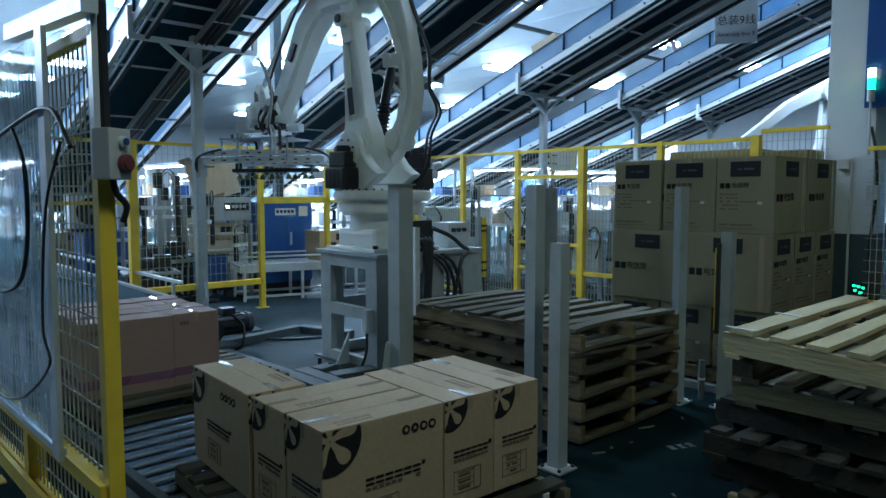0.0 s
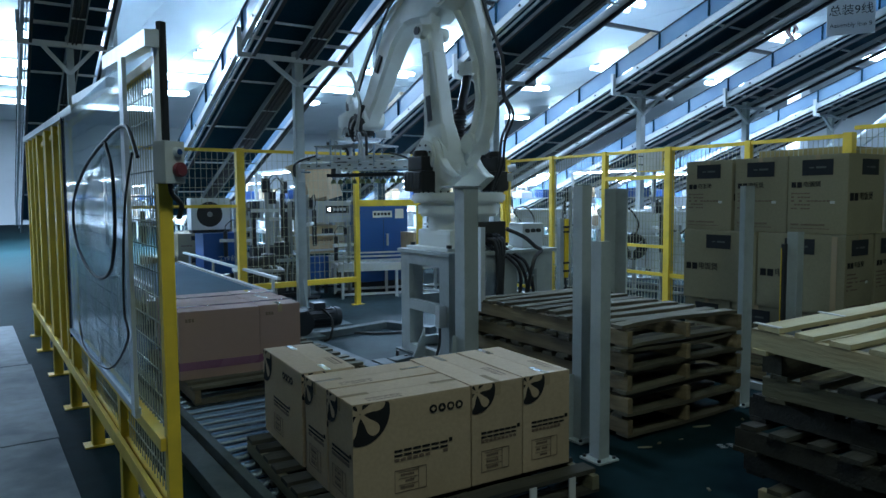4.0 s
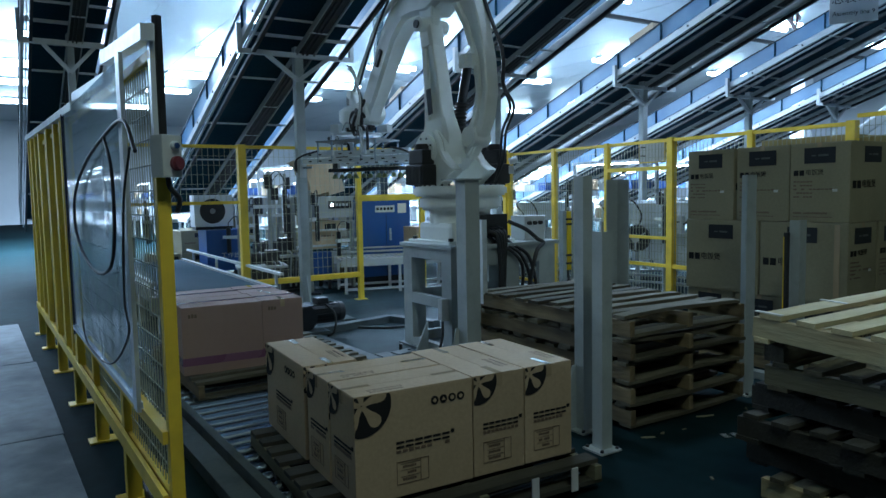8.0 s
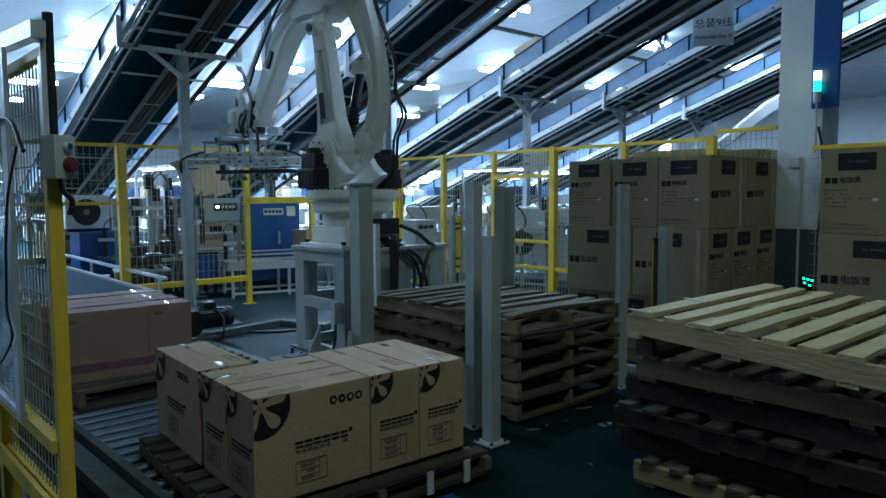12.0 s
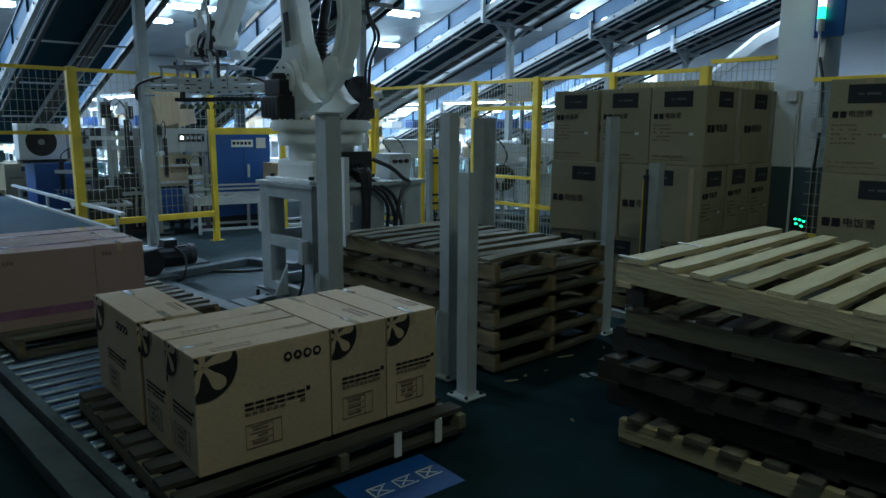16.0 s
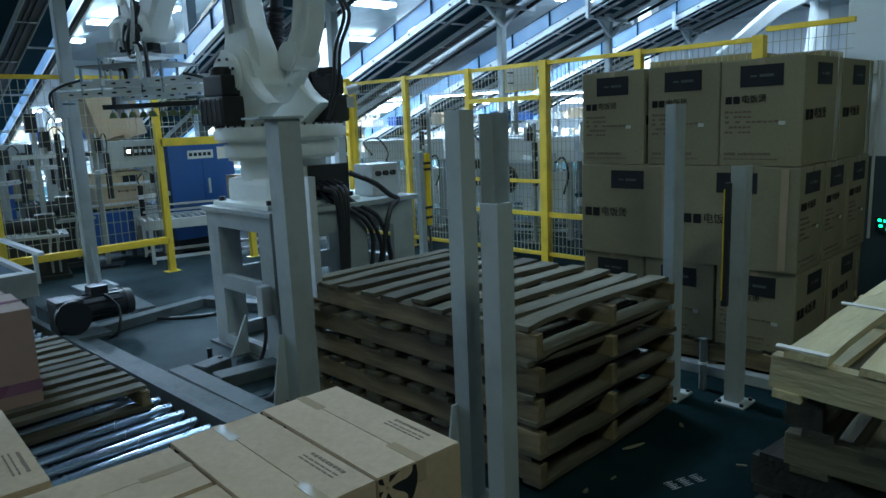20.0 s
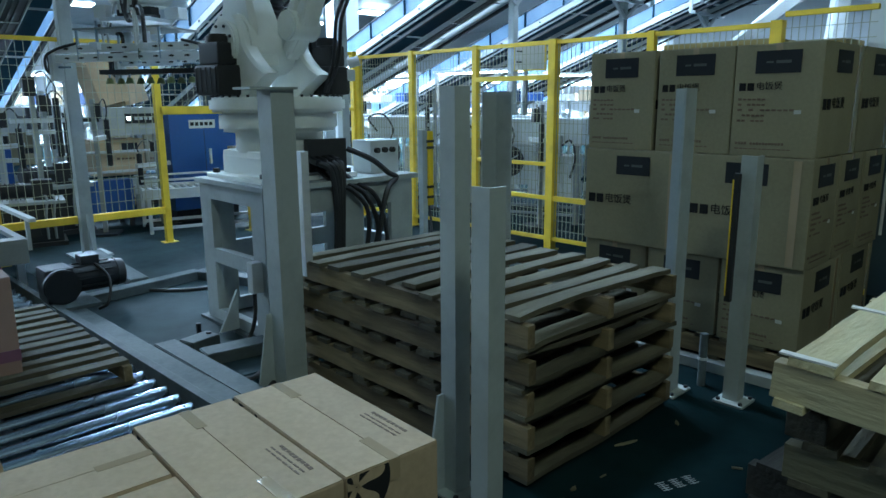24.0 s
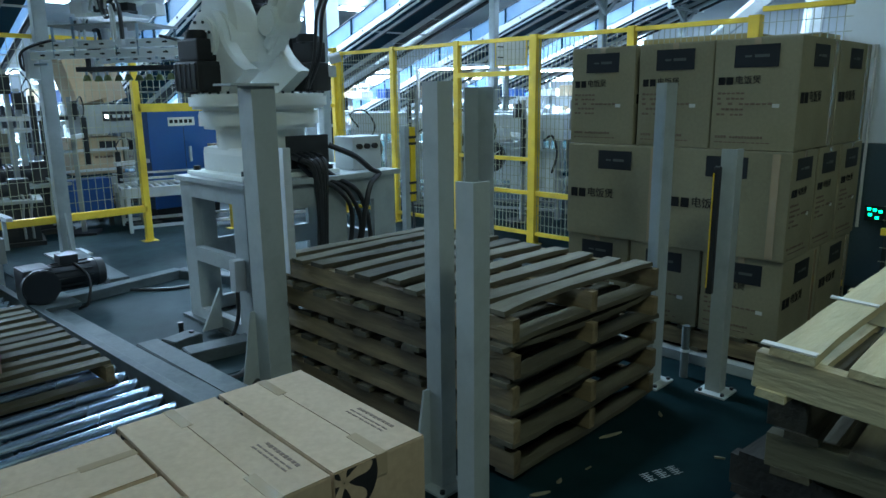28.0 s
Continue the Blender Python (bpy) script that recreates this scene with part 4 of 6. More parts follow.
RB = (3.975, 5.365)
robot = thing("palletizing_robot", pose(RB[0], RB[1], 1.04), "large ivory palletizing robot with its arm raised over the infeed", "robot")
SWING = pose(0, 0, 0, 0, 0, 187.5)


def swung(name, bm, material, label="", smooth=True):
    """A part of the arm, drawn as it reaches towards -y and turned with the arm about the robot's upright axis."""
    ob = part(name, bm, material, robot, label, smooth)
    ob.matrix_basis = SWING
    return ob


def limb(bm, stations, chamfer=0.3):
    """A cast limb through stations (x, y, z, width along x, depth across), in a plane of constant x."""
    pts = [Vector(s[:3]) for s in stations]
    loops = []
    for k, s in enumerate(stations):
        d = (pts[min(k + 1, len(pts) - 1)] - pts[max(k - 1, 0)]).normalized()
        n = Vector((1, 0, 0)).cross(d).normalized()
        w, h = s[3] / 2, s[4] / 2
        c = min(w, h) * chamfer
        loops.append([pts[k] + Vector((1, 0, 0)) * a + n * b for a, b in ((-w + c, -h), (w - c, -h), (w, -h + c), (w, h - c), (w - c, h), (-w + c, h), (-w, h - c), (-w, -h + c))])
    return loft(bm, loops)


bm = B()
span(bm, -0.3, 0.3, -0.3, 0.3, 0.0, 0.2, bevel=0.05)
part("base_casting", bm, ROBOT_WHITE, robot)
part("base_flange", span(B(), -0.38, 0.38, -0.38, 0.38, 0, 0.03, bevel=0.006), ROBOT_WHITE, robot)
for x in (-0.33, 0.33):
    for y in (-0.33, 0.33):
        part("bolt", ring(B(), (x, y, 0.045), (0, 0, 1), 0.025, 0.03, 6), DARK_METAL, robot)
part("neck", ring(B(), (0, 0, 0.26), (0, 0, 1), 0.3, 0.16, 32), ROBOT_WHITE, robot, smooth=True)
tur = swung("turret", ring(B(), (0, 0, 0.39), (0, 0, 1), 0.4, 0.14, 40, 0.025), ROBOT_WHITE)
swung("turret_deck", ring(B(), (0, 0, 0.5), (0, 0, 1), 0.46, 0.1, 40, 0.02), ROBOT_WHITE)
bm = B()
for k in range(40):
    a = 2 * math.pi * k / 40
    ring(bm, (0.44 * math.cos(a), 0.44 * math.sin(a), 0.555), (0, 0, 1), 0.009, 0.016, 6)
tagged(part("bolt_circle", bm, DARK_METAL, tur), kind="stuff")
SH = Vector((0.0, -0.16, 0.9))
EL = Vector((0.0, -0.3, 2.13))
WR = Vector((0.02, -1.52, 1.4))
# the yoke that carries the shoulder, two cheeks on the deck
for x in (-0.22, 0.22):
    cheek = swung("shoulder_cheek", limb(B(), [(x, 0.0, 0.54, 0.12, 0.6), (x, -0.05, 0.62, 0.12, 0.5), (x, -0.1, 0.72, 0.12, 0.42), (x, SH.y + 0.01, 0.84, 0.12, 0.37), (x, SH.y, 0.94, 0.12, 0.35), (x, SH.y, 1.02, 0.11, 0.29), (x, SH.y, 1.08, 0.1, 0.18)]), ROBOT_WHITE)
    ring_x = x * 1.32
    cover = part("pivot_cover", ring(B(), (ring_x, SH.y, SH.z), (1, 0, 0), 0.15, 0.05, 36, 0.01), ROBOT_WHITE, cheek, smooth=True)
    for k in range(8):
        a = radians(20 + 45 * k)
        ring(bm := B(), (ring_x * 1.1, SH.y + 0.115 * math.cos(a), SH.z + 0.115 * math.sin(a)), (1, 0, 0), 0.01, 0.014, 6)
        part("cover_bolt", bm, DARK_METAL, cheek)
swung("shoulder_hub", ring(B(), (0, SH.y, SH.z), (1, 0, 0), 0.2, 0.5, 36, 0.03), ROBOT_WHITE)
for x0, y0, w, d in ((-0.45, 0.0, 0.18, 0.26), (0.23, -0.3, 0.22, 0.28)):
    m = swung("motor", span(B(), x0, x0 + w, y0, y0 + d, 0.56, 0.76, bevel=0.035), RUBBER, "black servo motor", smooth=False)
    part("motor_body", span(B(), x0 + 0.02, x0 + w - 0.03, y0 + 0.03, y0 + d - 0.03, 0.76, 0.9, bevel=0.015), RUBBER, m)
    part("motor_cap", ring(B(), (x0 + w * 0.5, y0 + d * 0.5, 0.92), (0, 0, 1), 0.08, 0.07, 24, 0.015), RUBBER, m, smooth=True)
    for k in range(5):
        part("cooling_fin", span(B(), x0 - 0.004, x0 + w + 0.004, y0 + 0.03 + k * (d - 0.06) / 4 - 0.006, y0 + 0.03 + k * (d - 0.06) / 4 + 0.006, 0.58, 0.74), DARK_METAL, m)
    part("motor_plug", rod(B(), (x0 + 0.02, y0 + d, 0.78), (x0 - 0.04, y0 + d + 0.05, 0.8), 0.035), STEEL_LIGHT, m)
    part("motor_plug", span(B(), x0 - 0.05, x0 + 0.03, y0 + 0.18, y0 + 0.26, 0.66, 0.74, bevel=0.008), STEEL_LIGHT, m)
    part("motor_cable", hose(B(), [(x0 + 0.04, y0 + 0.05, 0.86), (x0 - 0.08, y0 + 0.1, 0.84), (x0 - 0.04, y0 + 0.02, 0.68), (x0 + 0.12, y0 - 0.02, 0.6)], 0.014), RUBBER, m, smooth=True)
swung("side_motor", ring(B(), (-0.36, SH.y, SH.z), (1, 0, 0), 0.17, 0.12, 24, 0.02), RUBBER, "black servo motor")


def ribbed_arm(x, w, line, web):
    """A cast arm of two edge flanges with a thin recessed web between them; line: y, z and depth from the foot to the head."""
    arm = swung("lower_arm" if web > 0.1 else "rear_arm", limb(B(), [(x, y, z, web, d * 0.9) for y, z, d in line]), ROBOT_WHITE)
    for s in (-1, 1):
        part("flange", limb(B(), [(x, y + s * (d / 2 - 0.035), z, w * f, 0.07) for (y, z, d), f in zip(line, [1.0] * len(line))], 0.35), ROBOT_WHITE, arm, smooth=True)
    return arm


# main arm, wide at the shoulder and slim at the elbow pin
la = ribbed_arm(0.08, 0.17, [(SH.y, SH.z - 0.08, 0.38), (SH.y - 0.01, 1.05, 0.34), (-0.2, 1.3, 0.27), (-0.23, 1.6, 0.22), (-0.27, 1.9, 0.18), (-0.29, 2.06, 0.16)], 0.11)
part("arm_root", limb(B(), [(0.08, SH.y, SH.z - 0.14, 0.24, 0.36), (0.08, SH.y, SH.z + 0.12, 0.24, 0.4), (0.08, SH.y - 0.02, 1.2, 0.2, 0.3)]), ROBOT_WHITE, la, smooth=True)
part("arm_head", limb(B(), [(0.08, -0.27, 1.92, 0.2, 0.18), (0.08, -0.3, 2.08, 0.2, 0.17), (0.08, -0.31, 2.2, 0.17, 0.12)]), ROBOT_WHITE, la, smooth=True)
part("maker_plate", bar(B(), (0.19, -0.2, 1.25), (0.19, -0.23, 1.5), 0.006, 0.07), DARK_METAL, la, "dark printed bars on the arm")
part("elbow_pin", ring(B(), (0.08, EL.y, EL.z), (1, 0, 0), 0.07, 0.36, 24, 0.008), ROBOT_WHITE, la, smooth=True)
part("pin_cap", ring(B(), (0.265, EL.y, EL.z), (1, 0, 0), 0.04, 0.02, 20), DARK_METAL, la, smooth=True)
part("pin_cap", ring(B(), (-0.105, EL.y, EL.z), (1, 0, 0), 0.04, 0.02, 20), DARK_METAL, la, smooth=True)
# bowed rear arm that carries the balancing cylinder
RA = [(-0.02, 0.86, 0.2), (0.08, 0.98, 0.21), (0.16, 1.08, 0.2), (0.23, 1.2, 0.18), (0.28, 1.45, 0.17), (0.25, 1.75, 0.18), (0.14, 2.1, 0.24), (0.0, 2.4, 0.32), (-0.1, 2.62, 0.3)]
ra = ribbed_arm(-0.12, 0.16, RA, 0.1)
for y, z in ((0.12, 1.02), (-0.05, 2.45)):
    part("arm_boss", ring(B(), (-0.12, y, z), (1, 0, 0), 0.1, 0.24, 28, 0.012), ROBOT_WHITE, ra, smooth=True)
    part("boss_bore", ring(B(), (-0.245, y, z), (1, 0, 0), 0.045, 0.012, 20), DARK_METAL, ra, smooth=True)
for z in (1.5, 1.85):
    part("cable_clip", span(B(), -0.26, -0.22, 0.3, 0.38, z - 0.02, z + 0.02, bevel=0.004), DARK_METAL, ra)
cy = swung("balance_cylinder", rod(B(), (-0.06, -0.02, 1.36), (-0.06, 0.08, 1.72), 0.045, seg=20), DARK_METAL, "dark gas balancing cylinder")
bm = loft(B(), [[(-0.06 + (0.07 if k % 2 else 0.046) * math.cos(a), -0.07 + 0.05 * k / 17 + (0.07 if k % 2 else 0.046) * math.sin(a), 1.06 + 0.3 * k / 17) for a in (2 * math.pi * q / 18 for q in range(18))] for k in range(18)])
part("bellows", bm, RUBBER, cy, "black rubber bellows", smooth=True)
part("clevis", span(B(), -0.13, 0.01, 0.02, 0.22, 1.68, 1.8, bevel=0.02), ROBOT_WHITE, cy)
part("foot_clevis", span(B(), -0.13, 0.01, -0.16, -0.0, 0.94, 1.06, bevel=0.02), ROBOT_WHITE, cy)
for p in ((-0.06, -0.08, 0.98), (-0.06, 0.09, 1.76)):
    part("cylinder_eye", ring(B(), p, (1, 0, 0), 0.045, 0.17, 18), ROBOT_WHITE, cy, smooth=True)
    part("eye_bolt", ring(B(), (p[0] - 0.09, p[1], p[2]), (1, 0, 0), 0.026, 0.014, 16), DARK_METAL, cy, smooth=True)
# elbow casting, bowed forearm, levelling rods
ec = swung("elbow_casting", limb(B(), [(-0.02, 0.08, 2.56, 0.26, 0.2), (-0.02, -0.1, 2.52, 0.34, 0.32), (-0.02, -0.32, 2.42, 0.36, 0.36), (0.0, -0.56, 2.42, 0.3, 0.3), (0.0, -0.76, 2.4, 0.26, 0.27)]), ROBOT_WHITE)
part("elbow_lug", limb(B(), [(0.08, EL.y, EL.z - 0.02, 0.1, 0.14), (0.08, EL.y - 0.01, 2.26, 0.12, 0.2), (0.04, -0.34, 2.4, 0.2, 0.3)]), ROBOT_WHITE, ec, smooth=True)
part("elbow_hub", ring(B(), (-0.02, -0.08, 2.5), (1, 0, 0), 0.17, 0.44, 32, 0.025), ROBOT_WHITE, ec, smooth=True)
fa = swung("forearm", limb(B(), [(0.0, -0.66, 2.42, 0.25, 0.27), (0.0, -0.84, 2.34, 0.25, 0.28), (0.01, -1.0, 2.18, 0.24, 0.27), (0.01, -1.18, 1.9, 0.22, 0.24), (0.02, -1.34, 1.62, 0.21, 0.22), (0.02, WR.y + 0.06, WR.z + 0.08, 0.2, 0.22), (0.02, WR.y, WR.z - 0.06, 0.2, 0.18)]), ROBOT_WHITE)
part("forearm_window", limb(B(), [(0.02, -1.1, 2.03, 0.25, 0.06), (0.02, -1.2, 1.87, 0.25, 0.06)]), RUBBER, fa, "dark slot in the casting")
part("forearm_hub", ring(B(), WR, (1, 0, 0), 0.12, 0.3, 32, 0.012), ROBOT_WHITE, fa, smooth=True)
for k in range(10):
    a = 2 * math.pi * k / 10
    part("hub_bolt", ring(B(), (-0.135, WR.y + 0.09 * math.cos(a), WR.z + 0.09 * math.sin(a)), (1, 0, 0), 0.008, 0.012, 6), DARK_METAL, fa)
part("hub_bore", ring(B(), (-0.132, WR.y, WR.z), (1, 0, 0), 0.05, 0.01, 24), DARK_METAL, fa)
swung("levelling_rod", rod(B(), (0.16, -0.5, 2.62), (0.16, -1.1, 2.32), 0.028), ROBOT_WHITE)
swung("levelling_rod", rod(B(), (0.16, -1.1, 2.32), (0.14, -1.66, 1.62), 0.028), ROBOT_WHITE)
GZ = 1.2
WX, WY = 0.02, -1.8
wc = swung("wrist_casting", limb(B(), [(0.02, WR.y + 0.02, WR.z - 0.02, 0.28, 0.24), (0.02, WR.y - 0.12, WR.z - 0.02, 0.32, 0.26), (0.02, WY, WR.z, 0.34, 0.2), (0.02, WY - 0.16, WR.z, 0.26, 0.16)]), ROBOT_WHITE)
part("rod_horn", limb(B(), [(0.12, WR.y - 0.1, WR.z + 0.04, 0.1, 0.16), (0.14, -1.64, 1.56, 0.08, 0.12), (0.14, -1.67, 1.65, 0.07, 0.08)]), ROBOT_WHITE, wc, smooth=True)
part("rod_eye", ring(B(), (0.14, -1.66, 1.62), (1, 0, 0), 0.055, 0.12, 24, 0.01), ROBOT_WHITE, wc, smooth=True)
wrist = swung("wrist", ring(B(), (WX, WY, WR.z - 0.02), (0, 0, 1), 0.185, 0.16, 40, 0.02), ROBOT_WHITE)
part("wrist_neck", ring(B(), (WX, WY, GZ + 0.075), (0, 0, 1), 0.125, 0.1, 36, 0.01), ROBOT_WHITE, wrist, smooth=True)
part("wrist_flange_ring", ring(B(), (WX, WY, GZ + 0.03), (0, 0, 1), 0.13, 0.03, 36), STEEL_LIGHT, wrist, smooth=True)
bm = B()
for k in range(24):
    a = 2 * math.pi * k / 24
    ring(bm, (WX + 0.122 * math.cos(a), WY + 0.122 * math.sin(a), GZ + 0.05), (0, 0, 1), 0.007, 0.012, 6)
tagged(part("flange_screws", bm, DARK_METAL, wrist), kind="stuff")
part("wrist_motor", span(B(), WX - 0.07, WX + 0.07, WY - 0.1, WY + 0.04, GZ + 0.27, GZ + 0.44, bevel=0.03), RUBBER, wrist, "black servo motor")
part("motor_lid", ring(B(), (WX, WY - 0.03, GZ + 0.45), (0, 0, 1), 0.05, 0.04, 24, 0.01), RUBBER, wrist, smooth=True)
for x, bulge in ((-0.24, 0.0), (-0.26, 0.03)):
    swung("arm_cable", hose(B(), [(x + 0.02, 0.24, 0.58), (x, 0.32 + bulge, 0.8), (x, 0.36 + bulge, 1.06), (x, 0.47 + bulge, 1.28), (x + 0.02, 0.39, 1.5), (x + 0.04, 0.4, 1.8), (x + 0.06, 0.24, 2.2), (x + 0.08, 0.06, 2.6), (x + 0.1, -0.3, 2.72), (0.2, -0.7, 2.56), (0.18, -1.2, 2.1), (0.16, -1.5, 1.7)], 0.013), RUBBER, "black cable sleeve along the arm")
cp = part("connector_panel", span(B(), -0.02, 0.3, -0.37, -0.33, 0.05, 0.27, bevel=0.005), RUBBER, robot, "black connector panel")
for k in range(4):
    x = 0.0 + 0.055 * k
    part("plug", rod(B(), (x, -0.37, 0.14), (x, -0.47, 0.12), 0.024), DARK_METAL, cp)
    part("plug_cable", hose(B(), [(x, -0.47, 0.12), (x * 0.6 + 0.06, -0.52, 0.06), (x * 0.3 + 0.09, -0.53, -0.2), (x * 0.3 + 0.08, -0.52, -0.6), (x * 0.3 + 0.1, -0.5, -0.98)], 0.02), RUBBER, cp, smooth=True)
part("plug_cable", hose(B(), [(0.28, -0.4, 0.2), (0.42, -0.5, 0.12), (0.55, -0.52, 0.02), (0.62, -0.52, -0.02), (0.5, -0.56, -0.1), (0.42, -0.56, -0.4), (0.36, -0.52, -0.9)], 0.02), RUBBER, cp, smooth=True)
for k in range(3):
    part("plug_cable", hose(B(), [(0.05 + 0.07 * k, -0.37, 0.08), (0.1 + 0.08 * k, -0.5, -0.02), (0.22 + 0.1 * k, -0.54, -0.08 - 0.03 * k), (0.34 + 0.08 * k, -0.55, -0.25 - 0.1 * k), (0.3 + 0.05 * k, -0.54, -0.6), (0.2 + 0.04 * k, -0.52, -0.98)], 0.017), RUBBER, cp, smooth=True)
jb = thing("terminal_box", pose(4.62, 5.1, 1.04), "white steel terminal box on the pedestal", "terminal box")
part("case", span(B(), -0.13, 0.13, -0.1, 0.12, 0, 0.24, bevel=0.008), STEEL_LIGHT, jb)
for k in range(3):
    part("gland", rod(B(), (-0.08 + 0.07 * k, -0.1, 0.17), (-0.08 + 0.07 * k, -0.13, 0.17), 0.02), RUBBER, jb)

# ---- gripper ----
GRIP = SWING @ Vector((WX, WY, 0))
gp = thing("pallet_gripper", pose(RB[0] + GRIP.x, RB[1] + GRIP.y, 1.04 + GZ, 0, 0, -60), "aluminium pallet gripper with rails, rods and hooks hung from the robot", "gripper")
part("top_plate", span(B(), -0.2, 0.22, -0.18, 0.2, -0.03, 0.0, bevel=0.004), ALU, gp)
part("adapter", ring(B(), (0, 0, 0.008), (0, 0, 1), 0.1, 0.016, 32), ALU, gp, smooth=True)
for x, y, w, d, z0, z1, mat in ((-0.26, -0.16, 0.12, 0.1, 0.0, 0.1, ALU), (-0.14, 0.14, 0.2, 0.12, 0.0, 0.06, DARK_METAL), (0.22, 0.1, 0.14, 0.12, 0.0, 0.09, STEEL_LIGHT), (-0.3, 0.08, 0.06, 0.2, 0.0, 0.05, STEEL_LIGHT), (0.0, -0.2, 0.16, 0.06, 0.0, 0.05, RUBBER)):
    part("fitting", span(B(), x, x + w, y, y + d, z0, z1, bevel=0.006), mat, gp)
part("mid_plate", span(B(), -0.42, 0.42, -0.24, 0.28, -0.1, -0.085), MACHINE, gp)
for x in (-0.4, -0.2, 0.2, 0.4):
    for y in (-0.22, 0.26):
        part("guide_rod", rod(B(), (x, y, -0.34), (x, y, -0.03 if abs(x) < 0.3 else -0.09), 0.012, seg=12), CHROME, gp, smooth=True)
for x in (-0.1, 0.08):
    part("air_cylinder", rod(B(), (x, 0.02, -0.34), (x, 0.02, -0.1), 0.035, seg=20), ALU, gp, smooth=True)
for y in (-0.2, 0.56):
    for z in (-0.245, -0.32):
        part("cross_rail", span(B(), -0.64, 0.84, y - 0.03, y + 0.03, z - 0.03, z + 0.03, bevel=0.004), ALU, gp)
    bm = B()
    for k in range(9):
        x = -0.5 + 0.145 * k
        for z in (-0.245, -0.32):
            rod(bm, (x, y - 0.031, z), (x, y - 0.045, z), 0.009, seg=6)
            span(bm, x - 0.03, x + 0.012, y - 0.038, y - 0.031, z - 0.006, z + 0.006)
    tagged(part("rail_clip", bm, RUBBER, gp), kind="stuff")
for x in (-0.2, 0.25):
    part("tie_beam", span(B(), x - 0.04, x + 0.04, -0.27, 0.55, -0.26, -0.2, bevel=0.004), ALU, gp)
for sx in (-1, 1):
    for y in (-0.2, 0.56):
        bx = 0.9 if sx > 0 else -0.7
        for z in (-0.29, -0.335, -0.385):
            part("slide_rod", rod(B(), (sx * 0.55, y + 0.05, z), (bx, y + 0.05, z), 0.01, seg=10), CHROME, gp, smooth=True)
        hk = part("hook_plate", span(B(), bx - 0.018, bx + 0.018, y - 0.02, y + 0.1, -0.5, -0.24, bevel=0.004), STEEL_LIGHT, gp, "pale machined hook plate")
        bm = B()
        for z in (-0.48, -0.45):
            for q in (0.0, 0.03, 0.06):
                ring(bm, (bx - sx * -0.019, y + 0.01 + q, z), (1, 0, 0), 0.006, 0.004, 8)
        part("hook_bolts", bm, DARK_METAL, hk)
        part("hook_cylinder", rod(B(), (bx + sx * 0.045, y + 0.02, -0.44), (bx + sx * 0.045, y + 0.02, -0.3), 0.02), RUBBER, hk, smooth=True)
        part("hook_cable", hose(B(), [(bx + sx * 0.045, y + 0.02, -0.44), (bx + sx * 0.03, y - 0.04, -0.4), (bx, y - 0.06, -0.3), (bx - sx * 0.12, y - 0.05, -0.24), (bx - sx * 0.3, y - 0.02, -0.2)], 0.012), RUBBER, hk, smooth=True)
part("valve_bank", span(B(), 0.12, 0.34, -0.22, -0.12, 0.0, 0.06, bevel=0.004), DARK_METAL, gp, "dark valve bank")
part("suction_bar", span(B(), -0.5, 0.5, 0.1, 0.3, -0.44, -0.4), DARK_METAL, gp)
for x in (-0.42, -0.21, 0.0, 0.21, 0.42):
    for y in (0.13, 0.27):
        cup = part("suction_cup", rod(B(), (x, y, -0.52), (x, y, -0.47), 0.038, 0.02, seg=16), YELLOW_CUP, gp, "dull green rubber suction cup", smooth=True)
        part("cup_stem", rod(B(), (x, y, -0.475), (x, y, -0.43), 0.01, seg=8), CHROME, cup)


def hang(u, v, d=0.0):
    """A point of the hose bundle: u along the free side of the gripper, v up, d outwards."""
    return (0.81 * u - 0.59 * d, -0.59 * u - 0.81 * d, v)


for r, pts in ((0.016, [(0.2, 0.72), (0.32, 0.62), (0.46, 0.42), (0.53, 0.3), (0.5, 0.18), (0.4, 0.12)]),
               (0.018, [(0.14, 0.05), (0.16, 0.15), (0.24, 0.21), (0.36, 0.19), (0.46, 0.12), (0.5, 0.03), (0.45, -0.05), (0.38, -0.03), (0.37, 0.05), (0.44, 0.13), (0.55, 0.16), (0.61, 0.12)]),
               (0.018, [(0.62, 0.3), (0.56, 0.25), (0.42, 0.2), (0.3, 0.14), (0.22, 0.06), (0.24, -0.02), (0.32, -0.05), (0.42, -0.02), (0.52, 0.06), (0.52, 0.15), (0.44, 0.2), (0.34, 0.23)]),
               (0.016, [(0.5, -0.02), (0.58, 0.03), (0.66, 0.0), (0.69, -0.1), (0.69, -0.24)]),
               (0.016, [(-0.1, -0.12), (0.02, -0.13), (0.06, -0.2), (0.0, -0.26), (-0.15, -0.27)]),
               (0.016, [(-0.1, -0.25), (-0.3, -0.26), (-0.42, -0.3), (-0.44, -0.42)]),
               (0.02, [(-0.7, 0.0), (-0.66, -0.05), (-0.56, -0.08), (-0.4, -0.06), (-0.3, 0.02), (-0.2, 0.05)])):
    part("black_hose", hose(B(), [hang(u, v, 0.12) for u, v in pts], r), RUBBER, gp, "black corrugated air hose", smooth=True)
